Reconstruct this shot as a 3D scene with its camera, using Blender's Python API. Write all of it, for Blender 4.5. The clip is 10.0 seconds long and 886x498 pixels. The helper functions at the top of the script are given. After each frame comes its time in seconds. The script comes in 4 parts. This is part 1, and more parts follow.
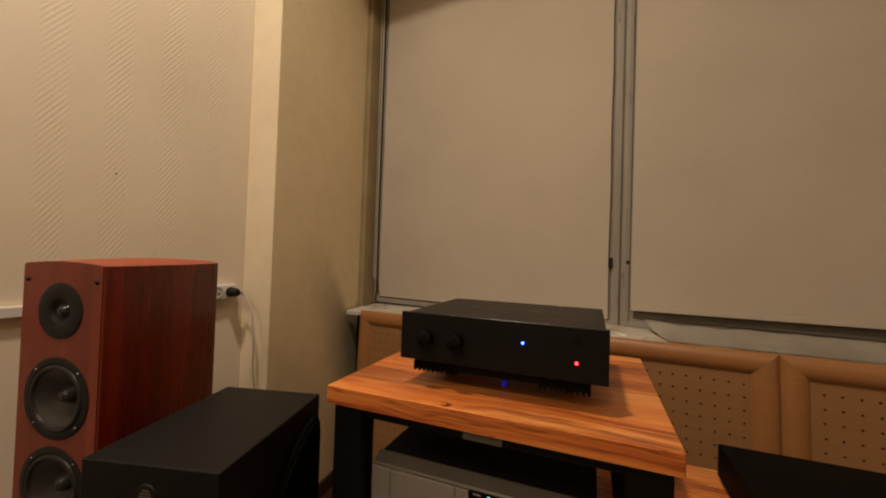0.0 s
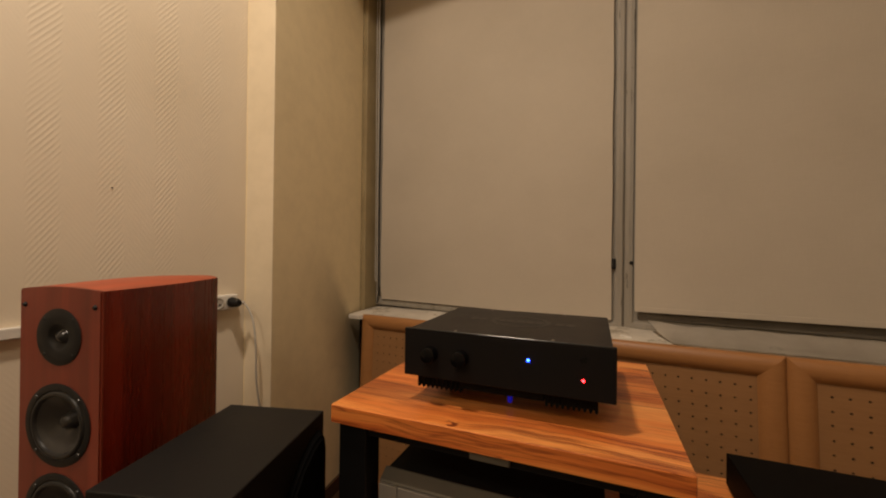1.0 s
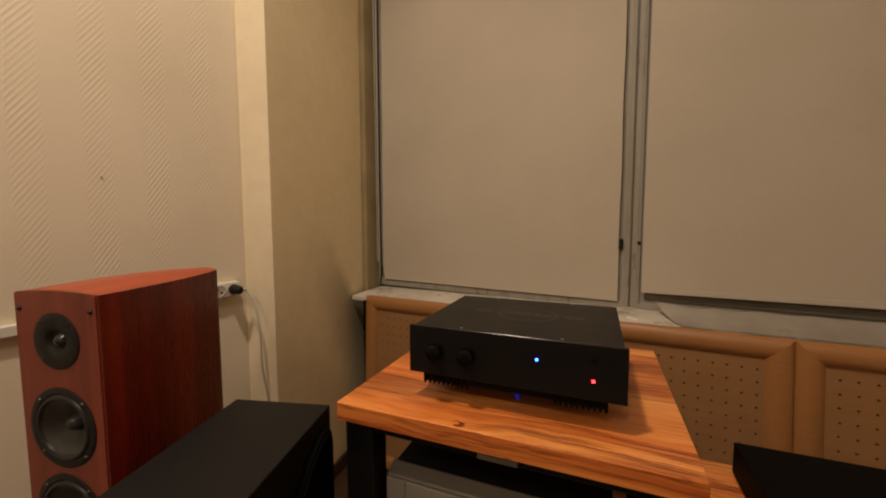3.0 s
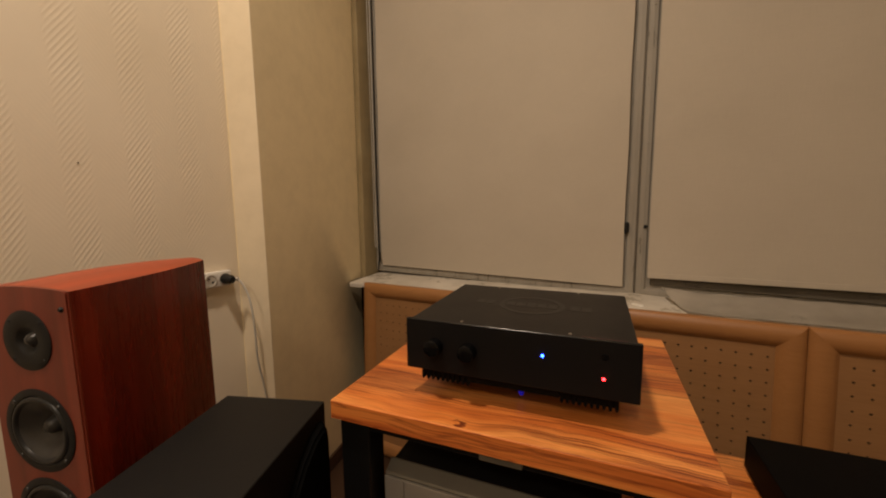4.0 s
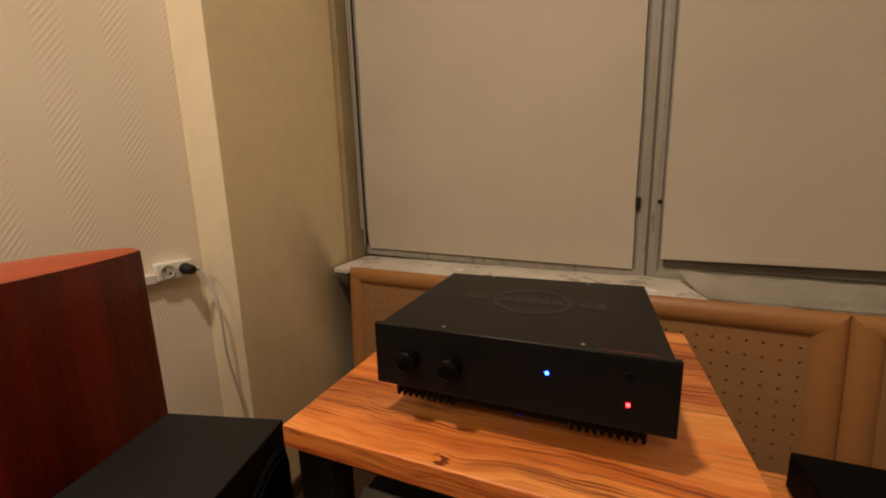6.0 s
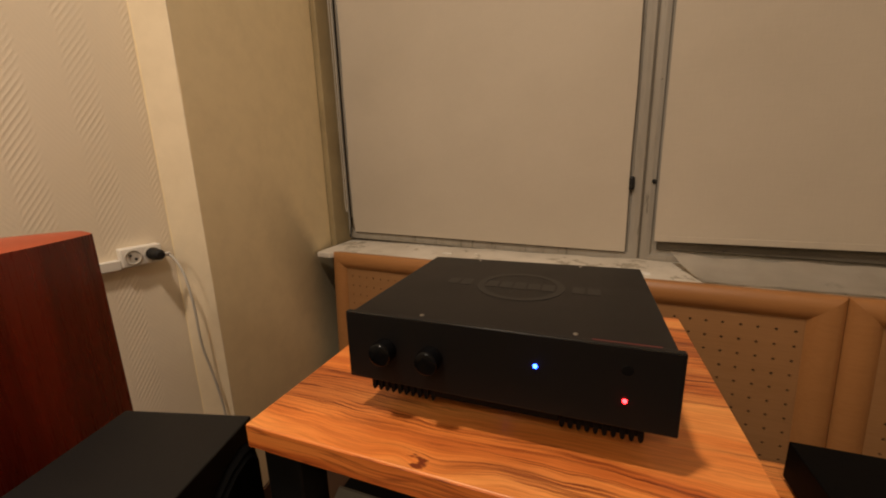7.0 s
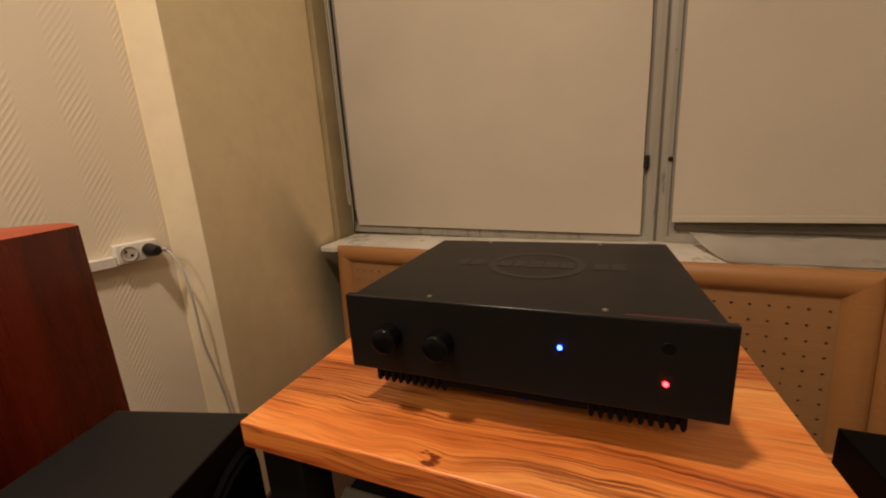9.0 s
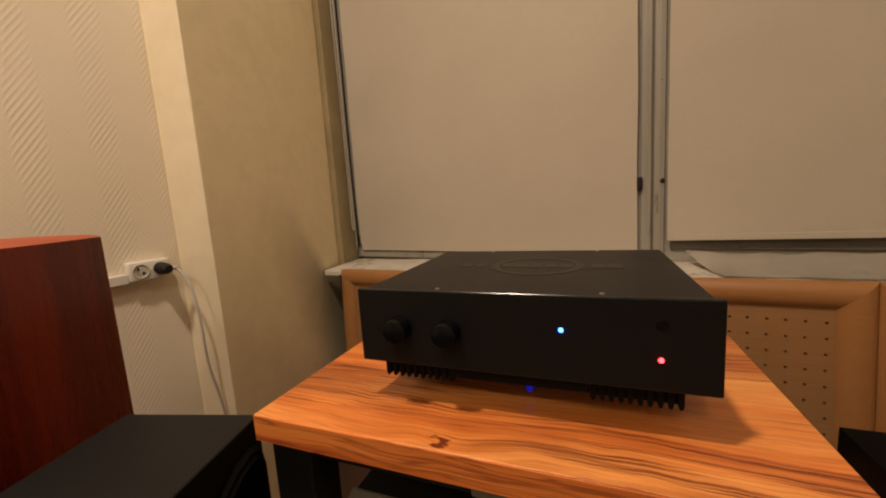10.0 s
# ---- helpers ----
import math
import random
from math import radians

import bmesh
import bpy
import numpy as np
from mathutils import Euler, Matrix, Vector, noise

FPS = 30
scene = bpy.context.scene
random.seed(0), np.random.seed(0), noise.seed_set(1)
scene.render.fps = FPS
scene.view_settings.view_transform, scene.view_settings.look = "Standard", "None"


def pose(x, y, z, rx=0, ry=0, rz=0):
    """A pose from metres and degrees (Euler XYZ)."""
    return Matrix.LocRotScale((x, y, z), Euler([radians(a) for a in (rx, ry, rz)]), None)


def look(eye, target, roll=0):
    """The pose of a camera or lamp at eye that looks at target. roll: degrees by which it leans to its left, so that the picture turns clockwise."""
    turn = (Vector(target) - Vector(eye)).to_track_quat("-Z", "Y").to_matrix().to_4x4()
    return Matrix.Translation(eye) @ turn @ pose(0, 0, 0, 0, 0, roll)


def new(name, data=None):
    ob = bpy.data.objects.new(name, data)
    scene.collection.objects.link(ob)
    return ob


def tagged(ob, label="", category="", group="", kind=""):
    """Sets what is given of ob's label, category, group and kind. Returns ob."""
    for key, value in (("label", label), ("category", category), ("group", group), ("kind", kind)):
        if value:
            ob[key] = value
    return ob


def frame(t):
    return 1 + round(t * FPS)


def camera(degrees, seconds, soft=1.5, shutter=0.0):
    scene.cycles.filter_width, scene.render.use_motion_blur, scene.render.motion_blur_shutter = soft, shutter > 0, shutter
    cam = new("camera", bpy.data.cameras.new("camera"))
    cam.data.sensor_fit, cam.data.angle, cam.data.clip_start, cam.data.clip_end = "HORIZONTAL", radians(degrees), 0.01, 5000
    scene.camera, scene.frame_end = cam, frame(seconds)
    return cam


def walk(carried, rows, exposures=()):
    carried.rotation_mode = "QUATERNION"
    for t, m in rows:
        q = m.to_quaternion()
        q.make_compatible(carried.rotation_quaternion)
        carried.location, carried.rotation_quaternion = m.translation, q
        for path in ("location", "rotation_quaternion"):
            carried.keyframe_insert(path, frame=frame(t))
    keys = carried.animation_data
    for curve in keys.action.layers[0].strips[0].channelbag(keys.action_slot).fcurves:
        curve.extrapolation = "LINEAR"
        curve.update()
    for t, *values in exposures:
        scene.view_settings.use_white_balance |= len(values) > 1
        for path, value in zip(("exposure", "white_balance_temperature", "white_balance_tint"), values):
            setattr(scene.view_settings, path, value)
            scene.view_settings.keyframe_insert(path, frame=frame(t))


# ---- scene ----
cam = camera(99.1, 10.0, soft=2.0)
PATH = [
    (0, (0.098, 0.023, 1.088), (-0.889, 1.762, 1.128), 1.9),
    (0.5, (0.092, 0.028, 1.115), (-0.896, 1.766, 1.134), 1.6),
    (1, (0.088, 0.033, 1.135), (-0.902, 1.771, 1.141), 0.7),
    (1.5, (0.088, 0.036, 1.152), (-0.881, 1.786, 1.163), 1.3),
    (2, (0.085, 0.042, 1.168), (-0.88, 1.793, 1.121), 1.4),
    (2.5, (0.076, 0.05, 1.18), (-0.921, 1.782, 1.088), 0.3),
    (4, (0.039, 0.114, 1.193), (-0.952, 1.834, 0.952), -0.6),
    (4.5, (0.023, 0.156, 1.194), (-1.009, 1.854, 0.967), -1.2),
    (5, (0.009, 0.195, 1.192), (-1.003, 1.901, 0.937), -1.5),
    (6.5, (-0.019, 0.312, 1.176), (-0.981, 2.019, 0.778), -1.5),
    (7, (-0.025, 0.338, 1.166), (-0.961, 2.051, 0.73), -1.6),
    (7.5, (-0.035, 0.362, 1.157), (-0.96, 2.066, 0.665), -2.0),
    (8, (-0.045, 0.379, 1.146), (-0.984, 2.068, 0.631), -2.8),
    (8.5, (-0.051, 0.387, 1.138), (-0.991, 2.073, 0.615), -2.8),
    (9, (-0.051, 0.377, 1.124), (-1.014, 2.072, 0.676), -3.5),
    (9.5, (-0.05, 0.355, 1.099), (-1.03, 2.06, 0.738), -2.7),
    (10, (-0.04, 0.333, 1.081), (-1.009, 2.061, 0.811), -3.7),
]
walk(cam, [(t, look(eye, target, roll)) for t, eye, target, roll in PATH],
     exposures=((0, -0.08), (2.5, -0.07), (5, -0.02), (6.5, 0.08), (8, 0.2), (10, 0.25)))

# ---- light ----
world = bpy.data.worlds.new("night")
scene.world = world
world.use_nodes = True
world.node_tree.nodes["Background"].inputs["Color"].default_value = (0.02, 0.025, 0.04, 1)
world.node_tree.nodes["Background"].inputs["Strength"].default_value = 0.2


def lamp(name, place, size, watts, colour):
    data = bpy.data.lights.new(name, "AREA")
    data.shape, data.size, data.energy, data.color = "DISK", size, watts, colour
    ob = new(name, data)
    ob.location = place
    return ob


WARM = (1.0, 0.81, 0.635)
lamp("ceiling_light_near", (-0.56, 0.08, 3.26), 0.20, 38.5, WARM)
# unseen fill lamp, added to lift the lower wall, the reveal and the blinds
lamp("fill_light_far", (0.15, -1.90, 3.26), 0.50, 29.5, WARM)


# ---- materials ----
def material(name, rough=0.5, metal=0.0, colour=(0.5, 0.5, 0.5), spec=0.5):
    m = bpy.data.materials.new(name)
    m.use_nodes = True
    b = m.node_tree.nodes["Principled BSDF"]
    b.inputs["Base Color"].default_value = (*colour, 1)
    b.inputs["Roughness"].default_value = rough
    b.inputs["Metallic"].default_value = metal
    b.inputs["Specular IOR Level"].default_value = spec
    return m


class Net:
    """Short hand for a material's nodes."""

    def __init__(self, m):
        self.t = m.node_tree
        self.b = self.t.nodes["Principled BSDF"]
        self.co = self.t.nodes.new("ShaderNodeTexCoord").outputs["Object"]

    def put(self, a, b):
        self.t.links.new(a, b)

    def mapped(self, scale=(1, 1, 1), turn=(0, 0, 0), shift=(0, 0, 0), co=None):
        n = self.t.nodes.new("ShaderNodeMapping")
        n.inputs["Scale"].default_value = scale
        n.inputs["Rotation"].default_value = [radians(a) for a in turn]
        n.inputs["Location"].default_value = shift
        self.put(co or self.co, n.inputs["Vector"])
        return n.outputs["Vector"]

    def noise(self, co, scale, detail=4, rough=0.5, distort=0.0):
        n = self.t.nodes.new("ShaderNodeTexNoise")
        n.inputs["Scale"].default_value = scale
        n.inputs["Detail"].default_value = detail
        n.inputs["Roughness"].default_value = rough
        n.inputs["Distortion"].default_value = distort
        self.put(co, n.inputs["Vector"])
        return n.outputs["Fac"]

    def ramp(self, fac, *stops):
        n = self.t.nodes.new("ShaderNodeValToRGB")
        e = n.color_ramp.elements
        while len(e) < len(stops):
            e.new(0.5)
        for k, (p, c) in zip(e, stops):
            k.position = p
            k.color = (*c, 1) if len(c) == 3 else c
        self.put(fac, n.inputs["Fac"])
        return n.outputs["Color"]

    def mix(self, fac, a, b, how="MIX"):
        n = self.t.nodes.new("ShaderNodeMix")
        n.data_type, n.blend_type = "RGBA", how
        for v, s in ((fac, n.inputs[0]), (a, n.inputs[6]), (b, n.inputs[7])):
            if isinstance(v, (int, float)):
                s.default_value = v
            elif isinstance(v, tuple):
                s.default_value = (*v, 1)
            else:
                self.put(v, s)
        return n.outputs[2]

    def math(self, how, a, b=0.0):
        n = self.t.nodes.new("ShaderNodeMath")
        n.operation = how
        for v, s in ((a, n.inputs[0]), (b, n.inputs[1])):
            if isinstance(v, (int, float)):
                s.default_value = v
            else:
                self.put(v, s)
        return n.outputs[0]

    def xyz(self, co=None):
        n = self.t.nodes.new("ShaderNodeSeparateXYZ")
        self.put(co or self.co, n.inputs[0])
        return n.outputs

    def colour(self, c):
        self.put(c, self.b.inputs["Base Color"])

    def rough(self, fac, lo, hi):
        n = self.t.nodes.new("ShaderNodeMapRange")
        n.inputs["To Min"].default_value, n.inputs["To Max"].default_value = lo, hi
        self.put(fac, n.inputs["Value"])
        self.put(n.outputs["Result"], self.b.inputs["Roughness"])

    def bump(self, height, strength=0.3, distance=0.002):
        n = self.t.nodes.new("ShaderNodeBump")
        n.inputs["Strength"].default_value = strength
        n.inputs["Distance"].default_value = distance
        self.put(height, n.inputs["Height"])
        self.put(n.outputs["Normal"], self.b.inputs["Normal"])


def speckled(name, a, b, scale, rough=(0.4, 0.6), metal=0.0, bump=0.1, fine=400.0, spec=0.5):
    """A plain surface of two close tones, with a fine grain."""
    m = material(name, 0.5, metal, spec=spec)
    n = Net(m)
    big, small = n.noise(n.co, scale, 5, 0.6), n.noise(n.co, fine, 3)
    n.colour(n.mix(n.math("MULTIPLY", n.math("ADD", big, small), 0.5), a, b))
    n.rough(big, *rough)
    n.bump(small, bump, 0.0006)
    return m


def make_tabletop_wood(name, seed, knot=(0.272, 0.016)):
    """Orange wood with dark vein lines along x that bend round a knot."""
    m = material(name, 0.38)
    n = Net(m)
    c = n.xyz()
    slow = n.noise(n.mapped((2.2, 3.0, 3.0), shift=(seed, seed, 0)), 1.0, 2)
    mid = n.noise(n.mapped((6.5, 9.0, 9.0), shift=(seed, 2.0, 0)), 1.0, 2)
    quick = n.noise(n.mapped((24, 26, 26), shift=(seed, 0, 0)), 1.0, 3)
    spur = n.noise(n.mapped((42, 95, 60), (0, 0, 0.5)), 1.0, 2, 0.5)
    kx = n.math("DIVIDE", n.math("SUBTRACT", c[0], knot[0]), 0.040)
    ky = n.math("DIVIDE", n.math("SUBTRACT", c[1], knot[1]), 0.016)
    far = n.math("ADD", n.math("MULTIPLY", kx, kx), n.math("MULTIPLY", ky, ky))
    near = n.math("POWER", 2.718, n.math("MULTIPLY", far, -0.7))
    across = n.math("ADD", c[1], n.math("MULTIPLY", c[2], 0.40))
    across = n.math("ADD", across, n.math("MULTIPLY", n.math("SUBTRACT", slow, 0.5), 0.060))
    across = n.math("ADD", across, n.math("MULTIPLY", n.math("SUBTRACT", mid, 0.5), 0.017))
    across = n.math("ADD", across, n.math("MULTIPLY", n.math("SUBTRACT", quick, 0.5), 0.009))
    across = n.math("ADD", across, n.math("MULTIPLY", n.math("MULTIPLY", near, kx), 0.016))
    v = n.t.nodes.new("ShaderNodeCombineXYZ")
    n.put(c[0], v.inputs[0])
    n.put(across, v.inputs[1])
    v.inputs[2].default_value = seed
    v = v.outputs[0]
    tone = n.noise(n.mapped((1.6, 15, 1), co=v), 1.0, 4, 0.55)
    where = n.noise(n.mapped((1.3, 10.5, 1), shift=(4.1, 2.2, 0), co=v), 1.0, 3, 0.5)
    vein = n.noise(n.mapped((1.2, 58, 1), shift=(7, 1, 0), co=v), 1.0, 4, 0.55)
    hair = n.noise(n.mapped((1.6, 120, 1), shift=(2, 5, 0), co=v), 1.0, 3, 0.5)
    fibre = n.noise(n.mapped((14, 420, 1), co=v), 1.0, 3, 0.6)
    base = n.ramp(tone, (0.32, (0.57, 0.140, 0.026)), (0.44, (0.79, 0.245, 0.050)), (0.60, (0.90, 0.365, 0.096)))
    ground = n.mix(n.ramp(where, (0.47, (0, 0, 0)), (0.60, (0.66, 0.66, 0.66))), base, (0.33, 0.066, 0.013))
    thin = n.ramp(n.math("ABSOLUTE", n.math("SUBTRACT", vein, 0.5)), (0.010, (1, 1, 1)), (0.030, (0, 0, 0)))
    thread = n.ramp(n.math("ABSOLUTE", n.math("SUBTRACT", hair, 0.5)), (0.010, (0.70, 0.70, 0.70)), (0.036, (0, 0, 0)))
    patch = n.ramp(where, (0.44, (0.10, 0.10, 0.10)), (0.53, (1, 1, 1)))
    tight = n.ramp(where, (0.46, (0, 0, 0)), (0.54, (1, 1, 1)))
    dark = n.math("MAXIMUM", n.math("MULTIPLY", thin, patch), n.math("MULTIPLY", thread, tight))
    dark = n.math("MAXIMUM", n.math("MULTIPLY", dark, 0.92), n.ramp(n.math("ADD", far, n.math("MULTIPLY", n.math("SUBTRACT", spur, 0.46), 2.6)), (0.03, (0.95, 0.95, 0.95)), (0.30, (0, 0, 0))))
    col = n.mix(dark, ground, (0.155, 0.026, 0.007))
    n.colour(n.mix(0.45, col, n.mix(1.0, col, n.ramp(fibre, (0.38, (0.58, 0.48, 0.40)), (0.58, (1, 1, 1))), "MULTIPLY")))
    n.rough(fibre, 0.32, 0.46)
    n.bump(fibre, 0.05, 0.0005)
    return m


def make_red_veneer(name, a, b, rough, along=(1, 1, 0.05)):
    m = material(name, 0.3)
    n = Net(m)
    v = n.mapped(along)
    bands = n.noise(v, 19, 3, 0.45, 0.4)
    lines = n.noise(v, 120, 4, 0.6)
    c = n.ramp(bands, (0.34, b), (0.50, a), (0.66, tuple(min(1, k * 1.35) for k in a)))
    c = n.mix(0.09, c, n.mix(1.0, c, n.ramp(lines, (0.35, (0.5, 0.45, 0.45)), (0.62, (1, 1, 1))), "MULTIPLY"))
    n.colour(c)
    n.rough(lines, rough, rough + 0.12)
    n.bump(lines, 0.04, 0.0005)
    return m


def make_wallpaper(name):
    """Cream paper embossed with diagonal ribs that turn from band to band."""
    m = material(name, 0.62, spec=0.35)
    n = Net(m)
    c = n.xyz()
    wobble = n.math("MULTIPLY", n.math("SUBTRACT", n.noise(n.co, 60, 3), 0.5), 0.5)
    along = n.math("ADD", n.math("DIVIDE", n.math("ADD", c[1], 1.145), 0.150), n.math("MULTIPLY", wobble, 0.45))
    part_of = n.math("FRACT", along)
    sign = n.math("SUBTRACT", n.math("MULTIPLY", n.math("GREATER_THAN", part_of, 0.5), 2.0), 1.0)
    amp = n.ramp(part_of, (0.0, (0, 0, 0)), (0.07, (1, 1, 1)), (0.43, (1, 1, 1)), (0.50, (0, 0, 0)), (0.57, (0.2, 0.2, 0.2)), (0.93, (0.2, 0.2, 0.2)), (1.0, (0, 0, 0)))
    slant = n.math("ADD", c[2], n.math("MULTIPLY", n.math("MULTIPLY", c[1], sign), 1.45))
    rib = n.math("SINE", n.math("ADD", n.math("MULTIPLY", slant, 2 * math.pi / 0.0195), n.math("MULTIPLY", wobble, 2.0)))
    rib = n.math("POWER", n.math("ADD", n.math("MULTIPLY", rib, 0.5), 0.5), 1.6)
    worn = n.ramp(n.noise(n.co, 9, 3, 0.6), (0.35, (0.35, 0.35, 0.35)), (0.6, (1, 1, 1)))
    rib = n.math("MULTIPLY", n.math("MULTIPLY", n.math("SUBTRACT", rib, 0.40), worn), amp)
    grain = n.noise(n.co, 500, 3)
    height = n.math("ADD", n.math("MULTIPLY", rib, 1.0), n.math("MULTIPLY", grain, 0.35))
    n.bump(height, 0.27, 0.0016)
    big = n.noise(n.co, 2.3, 4)
    tone = n.ramp(big, (0.3, (0.74, 0.645, 0.495)), (0.7, (0.80, 0.71, 0.565)))
    n.colour(tone)
    return m


def make_paint(name, a, b, rough=(0.5, 0.7), bump=0.25):
    """Old wall paint, brushed, slightly uneven and scuffed."""
    m = material(name, 0.6, spec=0.35)
    n = Net(m)
    big, mid, fine = n.noise(n.co, 1.6, 5, 0.6), n.noise(n.co, 14, 4, 0.6), n.noise(n.co, 160, 4, 0.6)
    c = n.mix(n.ramp(big, (0.35, (0, 0, 0)), (0.7, (1, 1, 1))), a, b)
    n.colour(n.mix(0.18, c, n.mix(1.0, c, n.ramp(mid, (0.35, (0.7, 0.68, 0.64)), (0.6, (1, 1, 1))), "MULTIPLY")))
    n.rough(mid, *rough)
    n.bump(n.math("ADD", n.math("MULTIPLY", mid, 1.5), fine), bump, 0.0015)
    return m


def make_plume_paint(name, a, b):
    """Reveal paint with a darker plume that rises from the gap beside the radiator."""
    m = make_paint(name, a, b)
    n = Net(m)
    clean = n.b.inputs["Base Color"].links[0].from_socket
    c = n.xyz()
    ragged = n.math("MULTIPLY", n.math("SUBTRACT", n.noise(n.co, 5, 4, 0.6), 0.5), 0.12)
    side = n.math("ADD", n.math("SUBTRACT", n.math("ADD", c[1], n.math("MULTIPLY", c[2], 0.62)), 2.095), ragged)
    # below the sill, the shade under its end is put into the colour
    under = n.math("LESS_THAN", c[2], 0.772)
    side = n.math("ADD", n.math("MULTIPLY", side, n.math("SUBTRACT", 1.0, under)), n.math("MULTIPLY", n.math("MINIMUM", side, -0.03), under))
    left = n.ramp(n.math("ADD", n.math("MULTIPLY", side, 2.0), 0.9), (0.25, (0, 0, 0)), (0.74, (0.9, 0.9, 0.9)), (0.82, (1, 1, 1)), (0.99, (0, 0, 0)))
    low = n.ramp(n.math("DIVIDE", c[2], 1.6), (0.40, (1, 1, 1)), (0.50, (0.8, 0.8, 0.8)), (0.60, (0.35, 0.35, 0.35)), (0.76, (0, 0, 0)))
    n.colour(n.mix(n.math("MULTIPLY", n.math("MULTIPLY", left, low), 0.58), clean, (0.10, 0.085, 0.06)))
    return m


def make_blind_cloth(name):
    m = material(name, 0.85, spec=0.15)
    n = Net(m)
    warp = n.noise(n.mapped((900, 40, 25)), 1.0, 2)
    weft = n.noise(n.mapped((25, 40, 900)), 1.0, 2)
    stain = n.noise(n.mapped((0.8, 1, 1.0)), 1.7, 5, 0.6)
    cloth = n.math("MULTIPLY", n.math("ADD", warp, weft), 0.5)
    c = n.ramp(stain, (0.3, (0.48, 0.425, 0.345)), (0.7, (0.545, 0.485, 0.398)))
    n.colour(n.mix(0.14, c, n.mix(1.0, c, n.ramp(cloth, (0.35, (0.6, 0.6, 0.6)), (0.65, (1, 1, 1))), "MULTIPLY")))
    n.bump(cloth, 0.15, 0.0005)
    return m


def make_chipped(name, paint, under, amount, scale=18, stretch=1.0):
    """Old paint with chips down to what lies under it, and grime."""
    m = material(name, 0.55, spec=0.4)
    n = Net(m)
    run = n.mapped((1, 1, stretch))
    chips = n.noise(run, scale, 6, 0.7, 0.4)
    grime = n.noise(run, 5 / stretch ** 0.5, 4, 0.6)
    mask = n.ramp(chips, (amount, (0, 0, 0)), (amount + 0.04, (1, 1, 1)))
    c = n.mix(mask, paint, under)
    n.colour(n.mix(0.5, c, n.mix(1.0, c, n.ramp(grime, (0.3, (0.55, 0.52, 0.46)), (0.65, (1, 1, 1))), "MULTIPLY")))
    n.rough(chips, 0.4, 0.75)
    n.bump(n.math("SUBTRACT", n.noise(n.co, 220, 3), n.math("MULTIPLY", mask, 2.0)), 0.3, 0.0012)
    return m


def make_beech(name, a, b, seed=0.0):
    """Light varnished wood, the grain along x."""
    m = material(name, 0.42)
    n = Net(m)
    big = n.noise(n.mapped((1.2, 9, 9), shift=(seed, 0, 0)), 2, 4)
    grain = n.noise(n.mapped((5, 90, 90), shift=(seed, 0, 0)), 2, 4, 0.6)
    c = n.mix(big, a, b)
    n.colour(n.mix(0.25, c, n.mix(1.0, c, n.ramp(grain, (0.35, (0.7, 0.62, 0.5)), (0.6, (1, 1, 1))), "MULTIPLY")))
    n.rough(grain, 0.34, 0.5)
    n.bump(grain, 0.05, 0.0005)
    return m


def glow(name, colour, strength):
    m = material(name, 0.3, colour=colour)
    b = m.node_tree.nodes["Principled BSDF"]
    b.inputs["Emission Color"].default_value = (*colour, 1)
    b.inputs["Emission Strength"].default_value = strength
    return m


def make_edge_band(name):
    """Reddish edging with a few long dark lines."""
    m = material(name, 0.4)
    n = Net(m)
    slow = n.noise(n.mapped((3, 3, 3)), 1.0, 3)
    c = n.xyz()
    z = n.math("ADD", c[2], n.math("MULTIPLY", n.math("SUBTRACT", slow, 0.5), 0.05))
    v = n.t.nodes.new("ShaderNodeCombineXYZ")
    n.put(c[0], v.inputs[0])
    n.put(z, v.inputs[2])
    v = v.outputs[0]
    tone = n.noise(n.mapped((1.5, 1, 40), co=v), 1.0, 3, 0.55)
    line = n.noise(n.mapped((2.0, 1, 62), shift=(3, 0, 2), co=v), 1.0, 3, 0.6)
    fibre = n.noise(n.mapped((10, 1, 500), co=v), 1.0, 3, 0.6)
    base = n.ramp(tone, (0.34, (0.44, 0.100, 0.020)), (0.5, (0.68, 0.195, 0.040)), (0.66, (0.78, 0.28, 0.064)))
    thin = n.ramp(n.math("ABSOLUTE", n.math("SUBTRACT", line, 0.47)), (0.004, (0.65, 0.65, 0.65)), (0.026, (0, 0, 0)))
    col = n.mix(thin, base, (0.19, 0.034, 0.010))
    n.colour(n.mix(0.25, col, n.mix(1.0, col, n.ramp(fibre, (0.35, (0.6, 0.52, 0.45)), (0.6, (1, 1, 1))), "MULTIPLY")))
    n.rough(fibre, 0.32, 0.46)
    return m


EDGE_BAND = make_edge_band("reddish_edge_band")
TABLE_WOOD = make_tabletop_wood("streaked_orange_wood", 3.7)
SHELF_WOOD = make_tabletop_wood("streaked_orange_wood_shelf", 9.1)
RED_VENEER = make_red_veneer("red_veneer", (0.178, 0.0158, 0.0054), (0.126, 0.0112, 0.0042), 0.22)
RED_BAFFLE = make_red_veneer("red_baffle_veneer", (0.205, 0.035, 0.0175), (0.150, 0.026, 0.0132), 0.34)
RED_TOP_LIT = make_red_veneer("lit_red_veneer", (0.36, 0.050, 0.011), (0.26, 0.032, 0.008), 0.30, (1, 0.05, 1))
WALLPAPER = make_wallpaper("embossed_wallpaper")
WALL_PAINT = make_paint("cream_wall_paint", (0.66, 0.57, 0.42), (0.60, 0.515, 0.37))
REVEAL_PAINT = make_plume_paint("reveal_paint", (0.86, 0.73, 0.475), (0.80, 0.675, 0.435))
# niche wall painted dark, so the shade below the sill is in its colour
NICHE_SHADE = make_paint("shaded_niche_paint", (0.16, 0.135, 0.10), (0.11, 0.093, 0.07))
